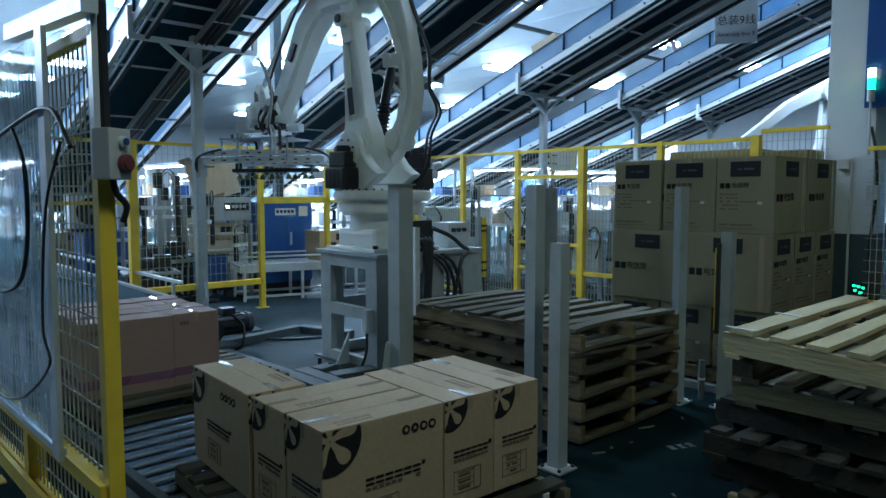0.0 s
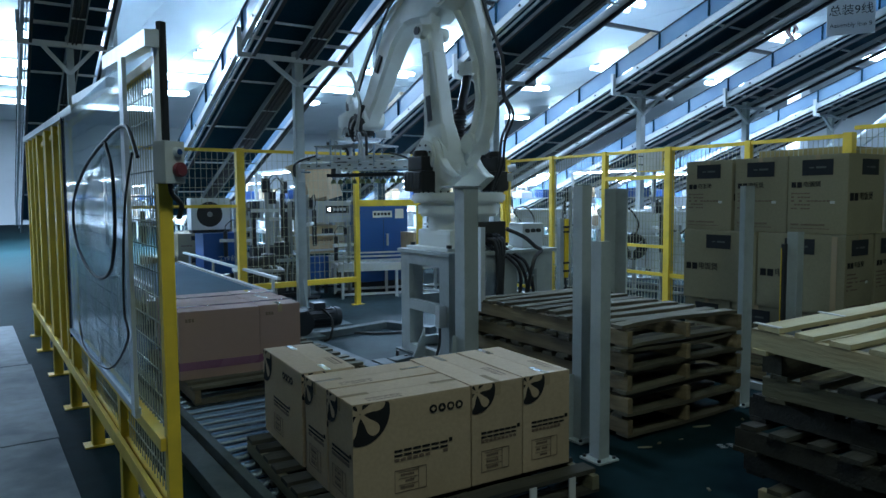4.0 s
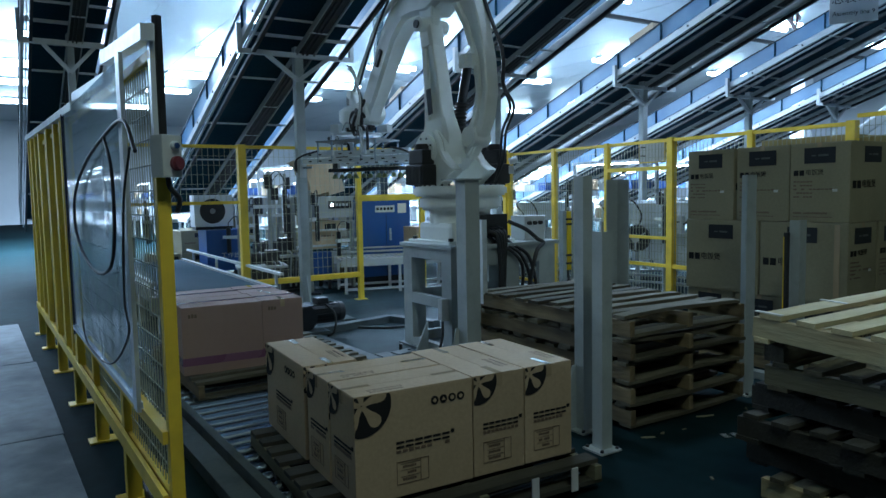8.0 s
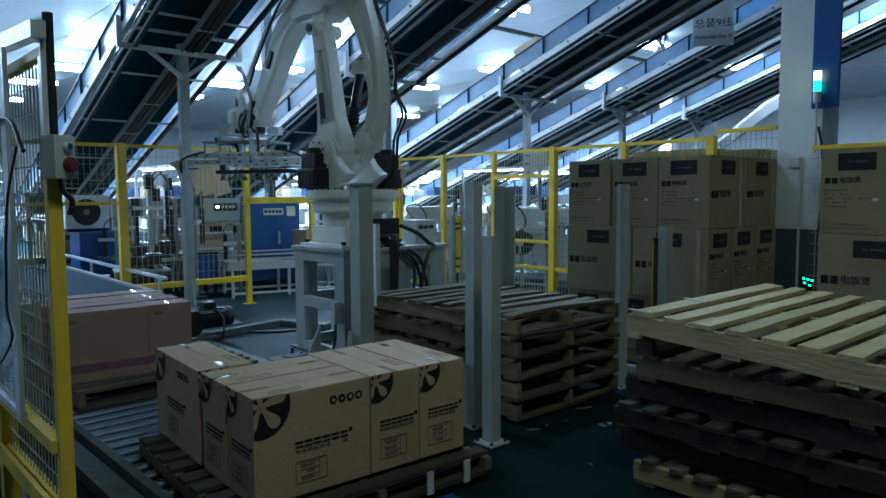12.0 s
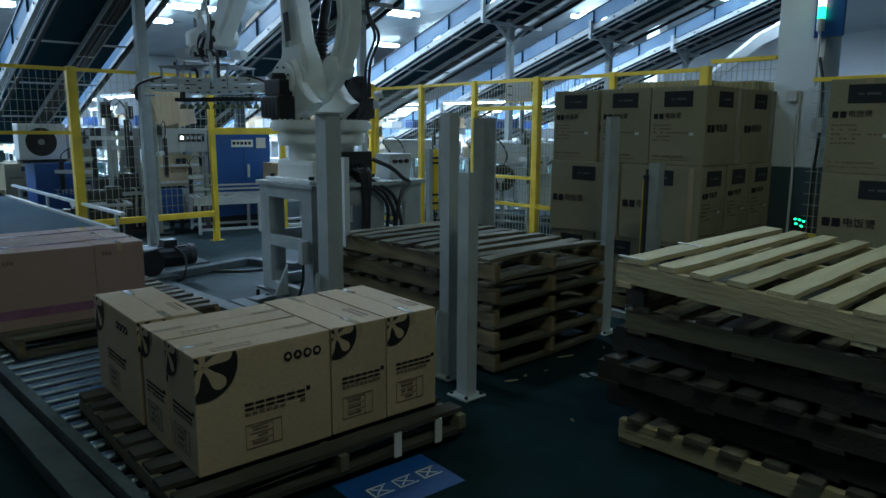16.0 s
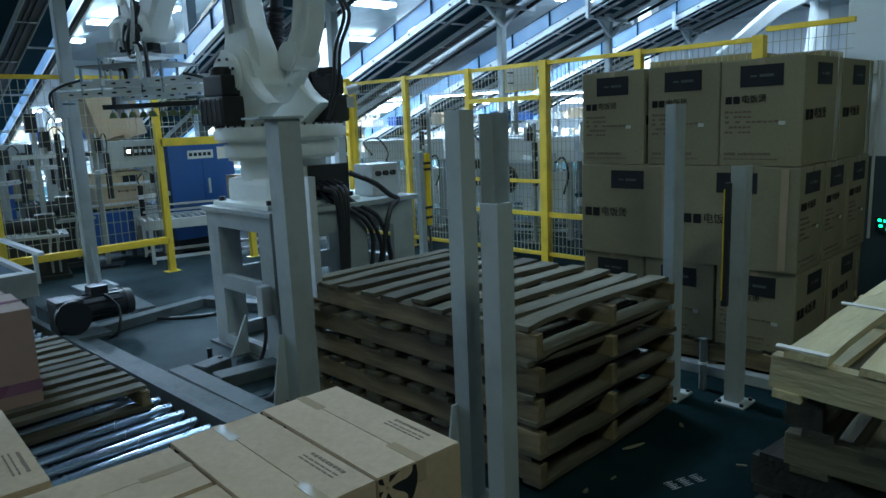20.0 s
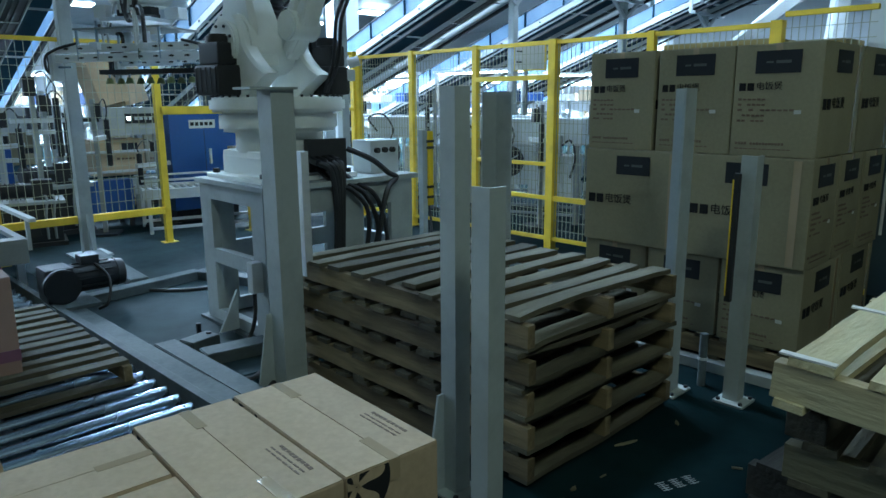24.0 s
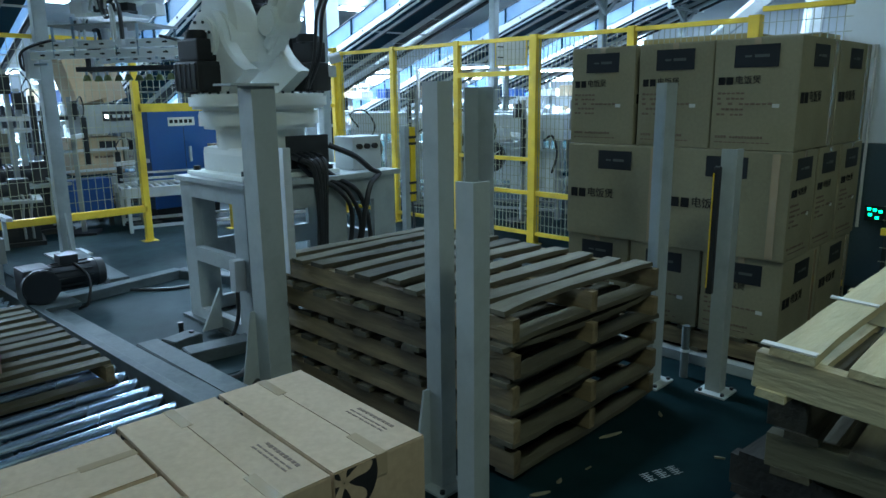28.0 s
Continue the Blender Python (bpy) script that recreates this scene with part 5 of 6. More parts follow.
for pts in ([(0.18, 0.74), (0.34, 0.66), (0.5, 0.5), (0.56, 0.36), (0.54, 0.22), (0.46, 0.1), (0.42, 0.0)], [(0.2, 0.7), (0.36, 0.62), (0.52, 0.44), (0.58, 0.3), (0.55, 0.16), (0.5, 0.05)], [(-0.3, -0.05), (-0.36, 0.06), (-0.46, 0.02), (-0.48, -0.12), (-0.44, -0.24)],
            [(-0.05, 0.03), (0.04, 0.1), (0.14, 0.1), (0.2, 0.02)], [(0.5, 0.02), (0.58, 0.0), (0.63, -0.1), (0.62, -0.24)], [(0.52, 0.0), (0.55, -0.06), (0.56, -0.16), (0.55, -0.25)], [(-0.2, -0.02), (-0.28, -0.06), (-0.3, -0.16), (-0.28, -0.24)]):
    part("clear_hose", hose(B(), [hang(u, v, 0.15) for u, v in pts], 0.01), HOSE_CLEAR, gp, "milky clear air hose", smooth=True)

# ---- roller line ----
line = thing("roller_conveyor", pose(1.93, 5.2, 0, 0, 0, 1.6), "low steel roller conveyor beside the robot", "conveyor")
for s in (-1, 1):
    part("side_rail", span(B(), s * 0.82 - 0.025, s * 0.82 + 0.025, -3.0 if s < 0 else -1.85, 3.4, 0, 0.11, bevel=0.004), FLOOR_STEEL, line)
    part("outer_rail", span(B(), s * 0.93 - 0.06, s * 0.93 + 0.06, -3.0 if s < 0 else -1.85, 1.2, 0, 0.075, bevel=0.004), FLOOR_STEEL, line)
roller_mesh = mesh_of("roller", rod(B(), (-0.78, 0, 0.027), (0.78, 0, 0.027), 0.038, seg=24), CHROME, True)
for k in range(42):
    ob = new("roller", roller_mesh)
    ob.parent = line
    ob.location = (0, -2.9 + 0.15 * k, 0)
gm = thing("gear_motor", pose(2.8, 6.7, 0), "dark geared motor driving the roller line", "motor")
part("gearbox", span(B(), -0.12, 0.08, -0.14, 0.12, 0.1, 0.36, bevel=0.03), DARK_METAL, gm)
part("gear_cover", ring(B(), (-0.02, -0.16, 0.23), (0, 1, 0), 0.13, 0.06, 28, 0.01), DARK_METAL, gm, smooth=True)
part("motor_body", rod(B(), (0.08, -0.02, 0.25), (0.42, -0.02, 0.25), 0.105, seg=28), DARK_METAL, gm, smooth=True)
for k in range(12):
    a = 2 * math.pi * k / 12
    part("cooling_fin", bar(B(), (0.1, -0.02 + 0.108 * math.cos(a), 0.25 + 0.108 * math.sin(a)), (0.36, -0.02 + 0.108 * math.cos(a), 0.25 + 0.108 * math.sin(a)), 0.012), DARK_METAL, gm)
part("fan_cover", rod(B(), (0.4, -0.02, 0.25), (0.46, -0.02, 0.25), 0.112, 0.1, seg=28), RUBBER, gm, smooth=True)
part("bracket", span(B(), -0.12, 0.2, -0.3, 0.14, 0.075, 0.1), FLOOR_STEEL, gm)
part("terminal_case", span(B(), 0.15, 0.28, -0.08, 0.06, 0.35, 0.42, bevel=0.008), DARK_METAL, gm)
part("cable", hose(B(), [(0.24, -0.06, 0.36), (0.3, -0.2, 0.25), (0.26, -0.26, 0.08), (0.2, -0.22, 0.03)], 0.012), RUBBER, gm, smooth=True)

# floor channels that tie the robot to the lines
ch = thing("floor_channel", pose(0, 0, 0), "grey steel channels bolted to the floor round the robot", "floor frame")
for p, q, w in (((3.6, 8.55), (3.5, 7.0), 0.16), ((2.86, 6.72), (4.0, 6.95), 0.13), ((4.0, 6.95), (4.25, 6.3), 0.13), ((3.09, 5.15), (3.3, 5.2), 0.14), ((3.09, 4.9), (3.5, 4.85), 0.16), ((3.03, 3.4), (3.0, 5.25), 0.14)):
    part("channel", bar(B(), (*p, 0.04), (*q, 0.04), w, 0.08, 0.006), FLOOR_STEEL, ch)
for pts in ([(3.0, 4.6, 0.02), (3.15, 4.45, 0.02), (3.3, 4.55, 0.02), (3.45, 4.8, 0.05)], [(2.95, 4.25, 0.02), (3.1, 4.2, 0.03), (3.22, 4.3, 0.02)], [(3.4, 6.9, 0.015), (3.7, 6.6, 0.015), (4.0, 6.5, 0.015)]):
    fc = thing("cable", pose(0, 0, 0), "black cable lying on the floor", "cable", "floor cables")
    part("strand", hose(B(), pts, 0.016), RUBBER, fc, smooth=True)

# ---- column with its fittings ----
col = thing("column_1", pose(7.82, 2.55, 0), "square white column with a slate painted base", "column", kind="structure")
part("shaft", span(B(), -0.22, 0.22, -0.22, 0.22, 1.16, 6.6, bevel=0.01), COLUMN_WHITE, col)
part("painted_base", span(B(), -0.223, 0.223, -0.223, 0.223, 0, 1.16, bevel=0.01), COLUMN_GREY, col)
part("conduit", rod(B(), (-0.235, -0.03, 0.5), (-0.235, -0.03, 1.9), 0.012), PRINT_WHITE, col)
part("socket_box", span(B(), -0.26, -0.22, -0.02, 0.08, 1.8, 1.9, bevel=0.006), PRINT_WHITE, col)
part("black_cable", hose(B(), [(-0.24, -0.19, 2.2), (-0.25, -0.24, 1.95), (-0.24, -0.26, 1.6), (-0.24, -0.22, 1.0), (-0.24, -0.24, 0.5)], 0.014), RUBBER, col, smooth=True)
part("switch_box", span(B(), -0.27, -0.22, -0.28, -0.18, 1.5, 1.64, bevel=0.006), STEEL_LIGHT, col)
sb = thing("status_board", pose(7.56, 2.3, 2.38), "tall blue enamelled status board beside the column", "sign")
part("panel", span(B(), -0.02, 0.02, -0.13, 0.12, 0, 1.1, bevel=0.005), BLUE_BOX, sb)
st = thing("signal_tower", pose(7.49, 2.35, 2.18), "lit amber and green signal tower", "signal lamp")
part("stem", rod(B(), (0, 0, -0.25), (0, 0, 0.25), 0.012), PRINT_WHITE, st)
part("base", rod(B(), (0, 0, 0.25), (0, 0, 0.36), 0.035), STEEL_LIGHT, st)
part("green_lens", rod(B(), (0, 0, 0.36), (0, 0, 0.47), 0.035), GREEN_GLOW, st, "glowing green lens")
part("amber_lens", rod(B(), (0, 0, 0.47), (0, 0, 0.56), 0.035), AMBER_GLOW, st, "glowing amber lens")
ex = thing("indicator_plate", pose(7.56, 2.4, 0.62), "small green glowing indicator on the column base", "indicator")
part("case", span(B(), 0.0, 0.03, -0.07, 0.07, -0.06, 0.06, bevel=0.004), DARK_METAL, ex)
for y, z in ((-0.04, 0.02), (0.0, 0.03), (0.03, -0.01), (-0.02, -0.03), (0.04, 0.035)):
    part("lit_segment", span(B(), -0.006, 0.0, y - 0.012, y + 0.012, z - 0.01, z + 0.01), GREEN_GLOW, ex, "glowing green segment")
sg = thing("hanging_sign", pose(12.45, 6.05, 4.25, 0, 0, -55), "white hanging sign of an assembly line", "sign")
part("plate", span(B(), -0.36, 0.36, -0.01, 0.01, 0, 0.8, bevel=0.004), PRINT_WHITE, sg)
writing("总装9线", 0.19, INK, pose(0, -0.012, 0.4, 90, 0, 0), sg)
writing("Assembly line 9", 0.1, INK, pose(0, -0.012, 0.16, 90, 0, 0), sg)
for x in (-0.3, 0.3):
    part("hanger", rod(B(), (x, 0, 0.8), (x, 0, 2.35), 0.008), DARK_METAL, sg)
s2 = thing("hanging_sign", pose(13.0, 3.0, 3.2, 0, 0, -62), "small white hanging sign with unreadable print", "sign")
part("plate", span(B(), -0.22, 0.22, -0.01, 0.01, 0, 0.5, bevel=0.004), PRINT_WHITE, s2)
for k in range(4):
    part("print_bar", span(B(), -0.18 + 0.09 * k, -0.11 + 0.09 * k, -0.013, -0.01, 0.26, 0.36), INK, s2)
part("print_bar", span(B(), -0.16, 0.16, -0.013, -0.01, 0.12, 0.16), INK, s2)
for x in (-0.18, 0.18):
    part("hanger", rod(B(), (x, 0, 0.5), (x, 0, 3.4), 0.008), DARK_METAL, s2)

# floor marks and litter
fm = thing("floor_mark", pose(3.9, 2.225, 0.002, 0, 0, -22) @ Matrix.Diagonal((0.62, 0.62, 1, 1)), "white painted writing on the floor", "floor mark", kind="structure")
for k in range(3):
    bm = B()
    for q in range(5):
        span(bm, -0.16 + 0.11 * k, -0.085 + 0.11 * k - 0.01 * (q % 2), -0.05 + 0.022 * q, -0.043 + 0.022 * q, 0, 0.001)
    span(bm, -0.13 + 0.11 * k, -0.122 + 0.11 * k, -0.055, 0.05, 0, 0.0012)
    part("stroke_group", bm, MACHINE, fm)
for x, y, n, rz in ((4.04, 2.56, 0.13, -20), (3.42, 2.5, 0.09, -28), (4.4, 2.5, 0.05, 40), (3.55, 2.5, 0.04, 10)):
    bm = loft(B(), [[(n * (f - 0.5), -0.012 * q, 0.001), (n * (f - 0.5), 0.01 * q, 0.001), (n * (f - 0.5), 0.006 * q, 0.008), (n * (f - 0.5), -0.006 * q, 0.007)] for f, q in ((0, 0.2), (0.3, 1.0), (0.7, 0.8), (1, 0.15))])
    solo("wood_splinter", bm, WOOD_DIM, "dull splinter of wood on the dark floor", "splinter", "splinters").matrix_world = pose(x, y, 0, 0, 0, rz)
pp = thing("pipe_stub", pose(4.93, 2.64, 0), "short grey pipe standing between the guide posts", "pipe")
part("pipe", rod(B(), (0, 0, 0.0), (0, 0, 0.3), 0.022, seg=18), FLOOR_STEEL, pp, smooth=True)
part("collar", rod(B(), (0, 0, 0.15), (0, 0, 0.165), 0.026, seg=18), STEEL_LIGHT, pp, smooth=True)
for k in range(3):
    x, y = random.uniform(3.1, 4.4), random.uniform(1.75, 2.5)
    bm = block(B(), 0, 0, 0.004, random.uniform(0.02, 0.07), random.uniform(0.006, 0.014), 0.006, rz=random.uniform(0, 180))
    solo("wood_splinter", bm, WOOD_DIM, "dull splinter of wood on the dark floor", "splinter", "splinters").location = (x, y, 0)

fp = thing("floor_sign", pose(2.12, 2.0, 0, 0, 0, -4), "blue floor sticker with white printed signs", "floor sign", kind="structure")
part("sheet", span(B(), -0.24, 0.24, -0.16, 0.16, 0, 0.002), BLUE_BOX, fp)
bm = B()
for k in range(3):
    x = -0.15 + 0.13 * k
    span(bm, x, x + 0.1, 0.03, 0.038, 0.002, 0.003)
    span(bm, x, x + 0.1, -0.04, -0.032, 0.002, 0.003)
    span(bm, x, x + 0.008, -0.032, 0.03, 0.002, 0.003)
    bar(bm, (x + 0.02, -0.025, 0.0025), (x + 0.08, 0.025, 0.0025), 0.008, 0.001)
    bar(bm, (x + 0.02, 0.025, 0.0025), (x + 0.08, -0.025, 0.0025), 0.008, 0.001)
part("printed_signs", bm, PRINT_WHITE, fp, "white printed bars")

ws = thing("wrapped_stack", pose(8.3, 1.72, 0), "pale blue film-wrapped carton stack on brown boards", "carton stack")
part("skid", span(B(), -0.5, 0.5, -0.55, 0.52, 0, 0.12), WOOD_OLD, ws)
for k in range(9):
    y = -0.54 + 0.118 * k
    part("board", span(B(), -0.48 + 0.006 * (k % 2), 0.48, y, y + 0.11, 0.12, 0.9 + 0.006 * (k % 3), bevel=0.003), CARD_DULL, ws)
for k in range(2):
    for q in range(2):
        y = -0.53 + 0.525 * k
        bx = part("wrapped_carton", span(B(), -0.47, 0.47, y, y + 0.52, 0.915 + 0.51 * q, 1.42 + 0.51 * q, bevel=0.012), FILM_BLUE, ws, "pale blue film-wrapped carton")
        bm = B()
        for u, v, w, h in ((0.07, 0.26, 0.035, 0.17), (0.17, 0.26, 0.035, 0.17), (0.3, 0.12, 0.1, 0.03), (0.3, 0.18, 0.14, 0.012), (0.3, 0.2, 0.12, 0.012), (0.2, 0.445, 0.16, 0.035)):
            span(bm, -0.4725, -0.469, y + 0.52 - u - w, y + 0.52 - u, 0.915 + 0.51 * q + v, 0.915 + 0.51 * q + v + h)
        tagged(part("print", bm, LABEL_BLUE, bx, "dark printed bars"), kind="stuff")

# ---- behind the back fence ----
bc = thing("blue_cabinet", pose(5.55, 10.2, 0), "tall blue steel cabinet with a pale name plate", "cabinet")
part("body", span(B(), -0.46, 0.46, -0.25, 0.3, 0.16, 1.43, bevel=0.01), BLUE_BOX, bc)
part("plinth", span(B(), -0.44, 0.44, -0.22, 0.28, 0, 0.16), DARK_METAL, bc)
part("door_gap", span(B(), -0.003, 0.003, -0.253, -0.249, 0.2, 1.2), RUBBER, bc)
np_ = part("name_plate", span(B(), -0.2, 0.16, -0.256, -0.25, 1.22, 1.33), STEEL_LIGHT, bc, "pale plate with unreadable print")
for k in range(5):
    part("print_bar", span(B(), -0.18 + 0.065 * k, -0.135 + 0.065 * k, -0.259, -0.256, 1.255, 1.3), INK, np_)
part("sticker", span(B(), 0.22, 0.38, -0.256, -0.25, 1.2, 1.36), PRINT_WHITE, bc, "white paper sticker")
part("handle", span(B(), 0.05, 0.08, -0.28, -0.25, 0.75, 0.95, bevel=0.005), STEEL_LIGHT, bc)

fu = thing("cooling_unit", pose(3.16, 11.75, 0.98), "white outdoor cooling unit with a dark round fan grille", "cooling unit")
part("case", span(B(), -0.32, 0.32, -0.15, 0.15, 0.05, 0.58, bevel=0.012), COLUMN_WHITE, fu)
part("fan_well", ring(B(), (-0.02, -0.152, 0.31), (0, 1, 0), 0.21, 0.01, 36), RUBBER, fu, smooth=True)
for r in (0.08, 0.13, 0.18):
    bm = B()
    hose(bm, [(-0.02 + r * math.cos(a), -0.162, 0.31 + r * math.sin(a)) for a in (2 * math.pi * k / 12 for k in range(13))], 0.004, 5, 3)
    part("grille_ring", bm, DARK_METAL, fu)
part("fan_hub", ring(B(), (-0.02, -0.16, 0.31), (0, 1, 0), 0.045, 0.02, 20), MACHINE, fu, smooth=True)
part("stand", span(B(), -0.3, 0.3, -0.12, 0.12, 0.0, 0.05), DARK_METAL, fu)
wt = thing("blue_bin", pose(3.28, 11.55, 0), "dark blue steel bin with white print", "bin", "blue bins")
part("body", span(B(), -0.32, 0.32, -0.2, 0.36, 0.3, 0.98, bevel=0.01), BLUE_BOX, wt)
for x in (-0.28, 0.28):
    for y in (-0.16, 0.32):
        part("leg", span(B(), x - 0.025, x + 0.025, y - 0.025, y + 0.025, 0, 0.3), DARK_METAL, wt)
tagged(copy_thing(wt, pose(4.32, 10.3, 0) @ Matrix.Diagonal((1.0, 0.8, 0.62, 1))), "low dark blue steel bin on short legs", "bin", "blue bins")
writing("工作台", 0.1, PRINT_WHITE, pose(0.06, -0.203, 0.55, 90, 0, 0), wt)


def drive_unit(m):
    """A dark drive base with a pale top plate, a geared motor and pipe work."""
    t = thing("drive_unit", m, "dark machine base with a geared motor and pipes", "machine", "drive units")
    part("body", span(B(), -0.36, 0.36, -0.24, 0.24, 0.06, 0.56, bevel=0.012), DARK_METAL, t)
    part("plinth", span(B(), -0.4, 0.4, -0.28, 0.28, 0.0, 0.06), RUBBER, t)
    top = part("top_plate", span(B(), -0.42, 0.42, -0.3, 0.3, 0.56, 0.6, bevel=0.005), MACHINE, t, "pale top plate")
    part("motor", rod(B(), (-0.3, -0.05, 0.72), (0.06, -0.05, 0.72), 0.1, seg=20), DARK_METAL, t, smooth=True)
    for k in range(6):
        part("cooling_fin", ring(B(), (-0.28 + 0.05 * k, -0.05, 0.72), (1, 0, 0), 0.115, 0.012, 20), RUBBER, t)
    part("gearbox", span(B(), 0.06, 0.3, -0.16, 0.08, 0.6, 0.86, bevel=0.02), RUBBER, t)
    part("access_panel", span(B(), -0.28, 0.1, -0.252, -0.24, 0.14, 0.48, bevel=0.003), RUBBER, t)
    for x in (0.18, 0.27):
        part("pipe", hose(B(), [(x, -0.26, 0.1), (x, -0.27, 0.4), (x + 0.03, -0.24, 0.62), (x, -0.1, 0.66)], 0.016), MACHINE, t, smooth=True)
    for x in (-0.34, 0.34):
        part("bolt", ring(B(), (x, -0.25, 0.605), (0, 0, 1), 0.014, 0.012, 6), DARK_METAL, top)
    return t


du = drive_unit(pose(3.72, 10.35, 0, 0, 0, 4))
copy_thing(du, pose(3.35, 9.75, 0, 0, 0, -12) @ Matrix.Diagonal((0.85, 0.9, 0.85, 1)))


def sealer(m):
    """A carton sealing machine: frame, hood, panel, guide rails, a carton inside."""
    t = thing("carton_sealer", m, "pale carton sealing machine with a lit panel", "machine", "sealing machines")
    for x in (-0.5, 0.5):
        for y in (-0.3, 0.3):
            part("upright", span(B(), x - 0.035, x + 0.035, y - 0.035, y + 0.035, 0, 1.5), MACHINE, t)
    part("bed", span(B(), -0.6, 0.6, -0.35, 0.35, 0.5, 0.6, bevel=0.006), MACHINE, t)
    hood = part("hood", span(B(), -0.1, 0.55, -0.36, 0.36, 1.15, 1.5, bevel=0.01), MACHINE, t)
    pn = part("panel", span(B(), 0.1, 0.5, -0.375, -0.36, 1.3, 1.42), DARK_METAL, hood)
    part("pilot_lamp", span(B(), 0.13, 0.17, -0.38, -0.375, 1.34, 1.38), SCREEN_GLOW, pn, "lit white pilot lamp")
    for k in range(4):
        part("key", span(B(), 0.22 + 0.06 * k, 0.26 + 0.06 * k, -0.38, -0.375, 1.34, 1.38), STEEL_LIGHT, pn)
    for z in (0.7, 0.95):
        part("guide_rail", bar(B(), (-0.7, -0.3, z), (0.6, -0.3, z), 0.03), STEEL_LIGHT, t)
    part("belt_bed", span(B(), -0.7, 0.7, -0.25, 0.25, 0.6, 0.64), BELT, t)
    part("motor", rod(B(), (-0.4, -0.1, 1.2), (-0.4, -0.1, 1.5), 0.09, seg=16), DARK_METAL, t)
    part("arm", bar(B(), (-0.5, 0, 1.35), (0.0, 0, 1.35), 0.06), DARK_METAL, t)
    return t


sl = sealer(pose(4.55, 10.6, 0))
copy_thing(sl, pose(4.0, 12.6, 0, 0, 0, 90))


def strapper(m):
    """A strapping machine: pale slab top, cabinet, strap reel, control case and hoses; its front along local -y."""
    t = thing("strapping_machine", m, "pale strapping machine with a dark strap reel and hoses", "machine", "strapping machines")
    part("table", span(B(), -0.62, 0.62, -0.3, 0.3, 1.0, 1.32, bevel=0.012), COLUMN_WHITE, t, "pale table case")
    for x in (-0.55, 0.55):
        for y in (-0.25, 0.25):
            part("leg", span(B(), x - 0.03, x + 0.03, y - 0.03, y + 0.03, 0.0, 1.0), MACHINE, t)
    part("cabinet", span(B(), -0.1, 0.5, -0.22, 0.24, 0.3, 0.86, bevel=0.01), COLUMN_WHITE, t, "pale lower cabinet")
    part("cabinet_gap", span(B(), 0.19, 0.196, -0.224, -0.22, 0.33, 0.83), RUBBER, t)
    reel = part("reel", ring(B(), (-0.34, -0.3, 0.78), (0, 1, 0), 0.2, 0.1, 28, 0.012), DARK_METAL, t, "dark strap reel", smooth=True)
    part("reel_hub", ring(B(), (-0.34, -0.36, 0.78), (0, 1, 0), 0.06, 0.03, 20), STEEL_LIGHT, reel, smooth=True)
    for k in range(3):
        a = radians(30 + 120 * k)
        part("reel_spoke", bar(B(), (-0.34, -0.357, 0.78), (-0.34 + 0.18 * math.cos(a), -0.357, 0.78 + 0.18 * math.sin(a)), 0.025, 0.012), STEEL_LIGHT, reel)
    case = part("control_case", span(B(), 0.1, 0.38, -0.4, -0.3, 0.88, 1.12, bevel=0.008), STEEL_LIGHT, t, "grey control case")
    for k in range(3):
        part("switch", ring(B(), (0.16 + 0.08 * k, -0.405, 1.04), (0, 1, 0), 0.018, 0.02, 14), DARK_METAL, case)
    for pts in ([(-0.5, -0.32, 1.1), (-0.62, -0.36, 1.3), (-0.4, -0.38, 1.36), (-0.25, -0.36, 1.15), (-0.3, -0.34, 0.95)], [(0.38, -0.35, 1.0), (0.5, -0.38, 1.06), (0.56, -0.36, 0.85), (0.48, -0.3, 0.6)]):
        part("hose", hose(B(), pts, 0.014), RUBBER, t, smooth=True)
    for z in (0.12, 0.22):
        part("tie_bar", bar(B(), (-0.55, -0.25, z), (0.55, -0.25, z), 0.03), MACHINE, t)
    return t


sm = strapper(pose(8.7, 9.35, 0, 0, 0, -50))
copy_thing(sm, pose(8.65, 6.75, 0, 0, 0, -70))
copy_thing(sm, pose(9.6, 8.1, 0, 0, 0, -60))
nb = thing("notice_board", pose(7.3, 5.86, 1.87), "white notice board behind the fence mesh", "board")
part("sheet", span(B(), 0.0, 0.012, -0.2, 0.2, 0, 0.27, bevel=0.002), PRINT_WHITE, nb)
for z in (-0.012, 0.27):
    part("frame", span(B(), -0.004, 0.016, -0.215, 0.215, z, z + 0.014), YELLOW, nb)
for y in (-0.215, 0.2):
    part("frame", span(B(), -0.004, 0.016, y, y + 0.015, 0.002, 0.27), YELLOW, nb)
for z in (0.08, 0.19):
    part("hook", bar(B(), (-0.09, 0.1, z), (-0.004, 0.1, z), 0.012), DARK_METAL, nb)
copy_thing(sl, pose(8.6, 5.2, 0, 0, 0, 90))
for x, y, z, rz in ((4.6, 10.55, 0.64, 0), (6.1, 9.62, 0.52, 3)):
    c = carton("carton", 0.6, 0.4, 0.46, CARD, "brown carton waiting on a line", "waiting cartons")
    prints(c, "label", LABEL_BLUE, "front", 0.6, 0.4, [(0.32, 0.31, 0.52, 0.41)])
    prints(c, "small_print", INK_SOFT, "front", 0.6, 0.4, strokes(0.25, 0.2, 5, 0.25, 0.03))
    c.matrix_basis = pose(x, y, z, 0, 0, rz)

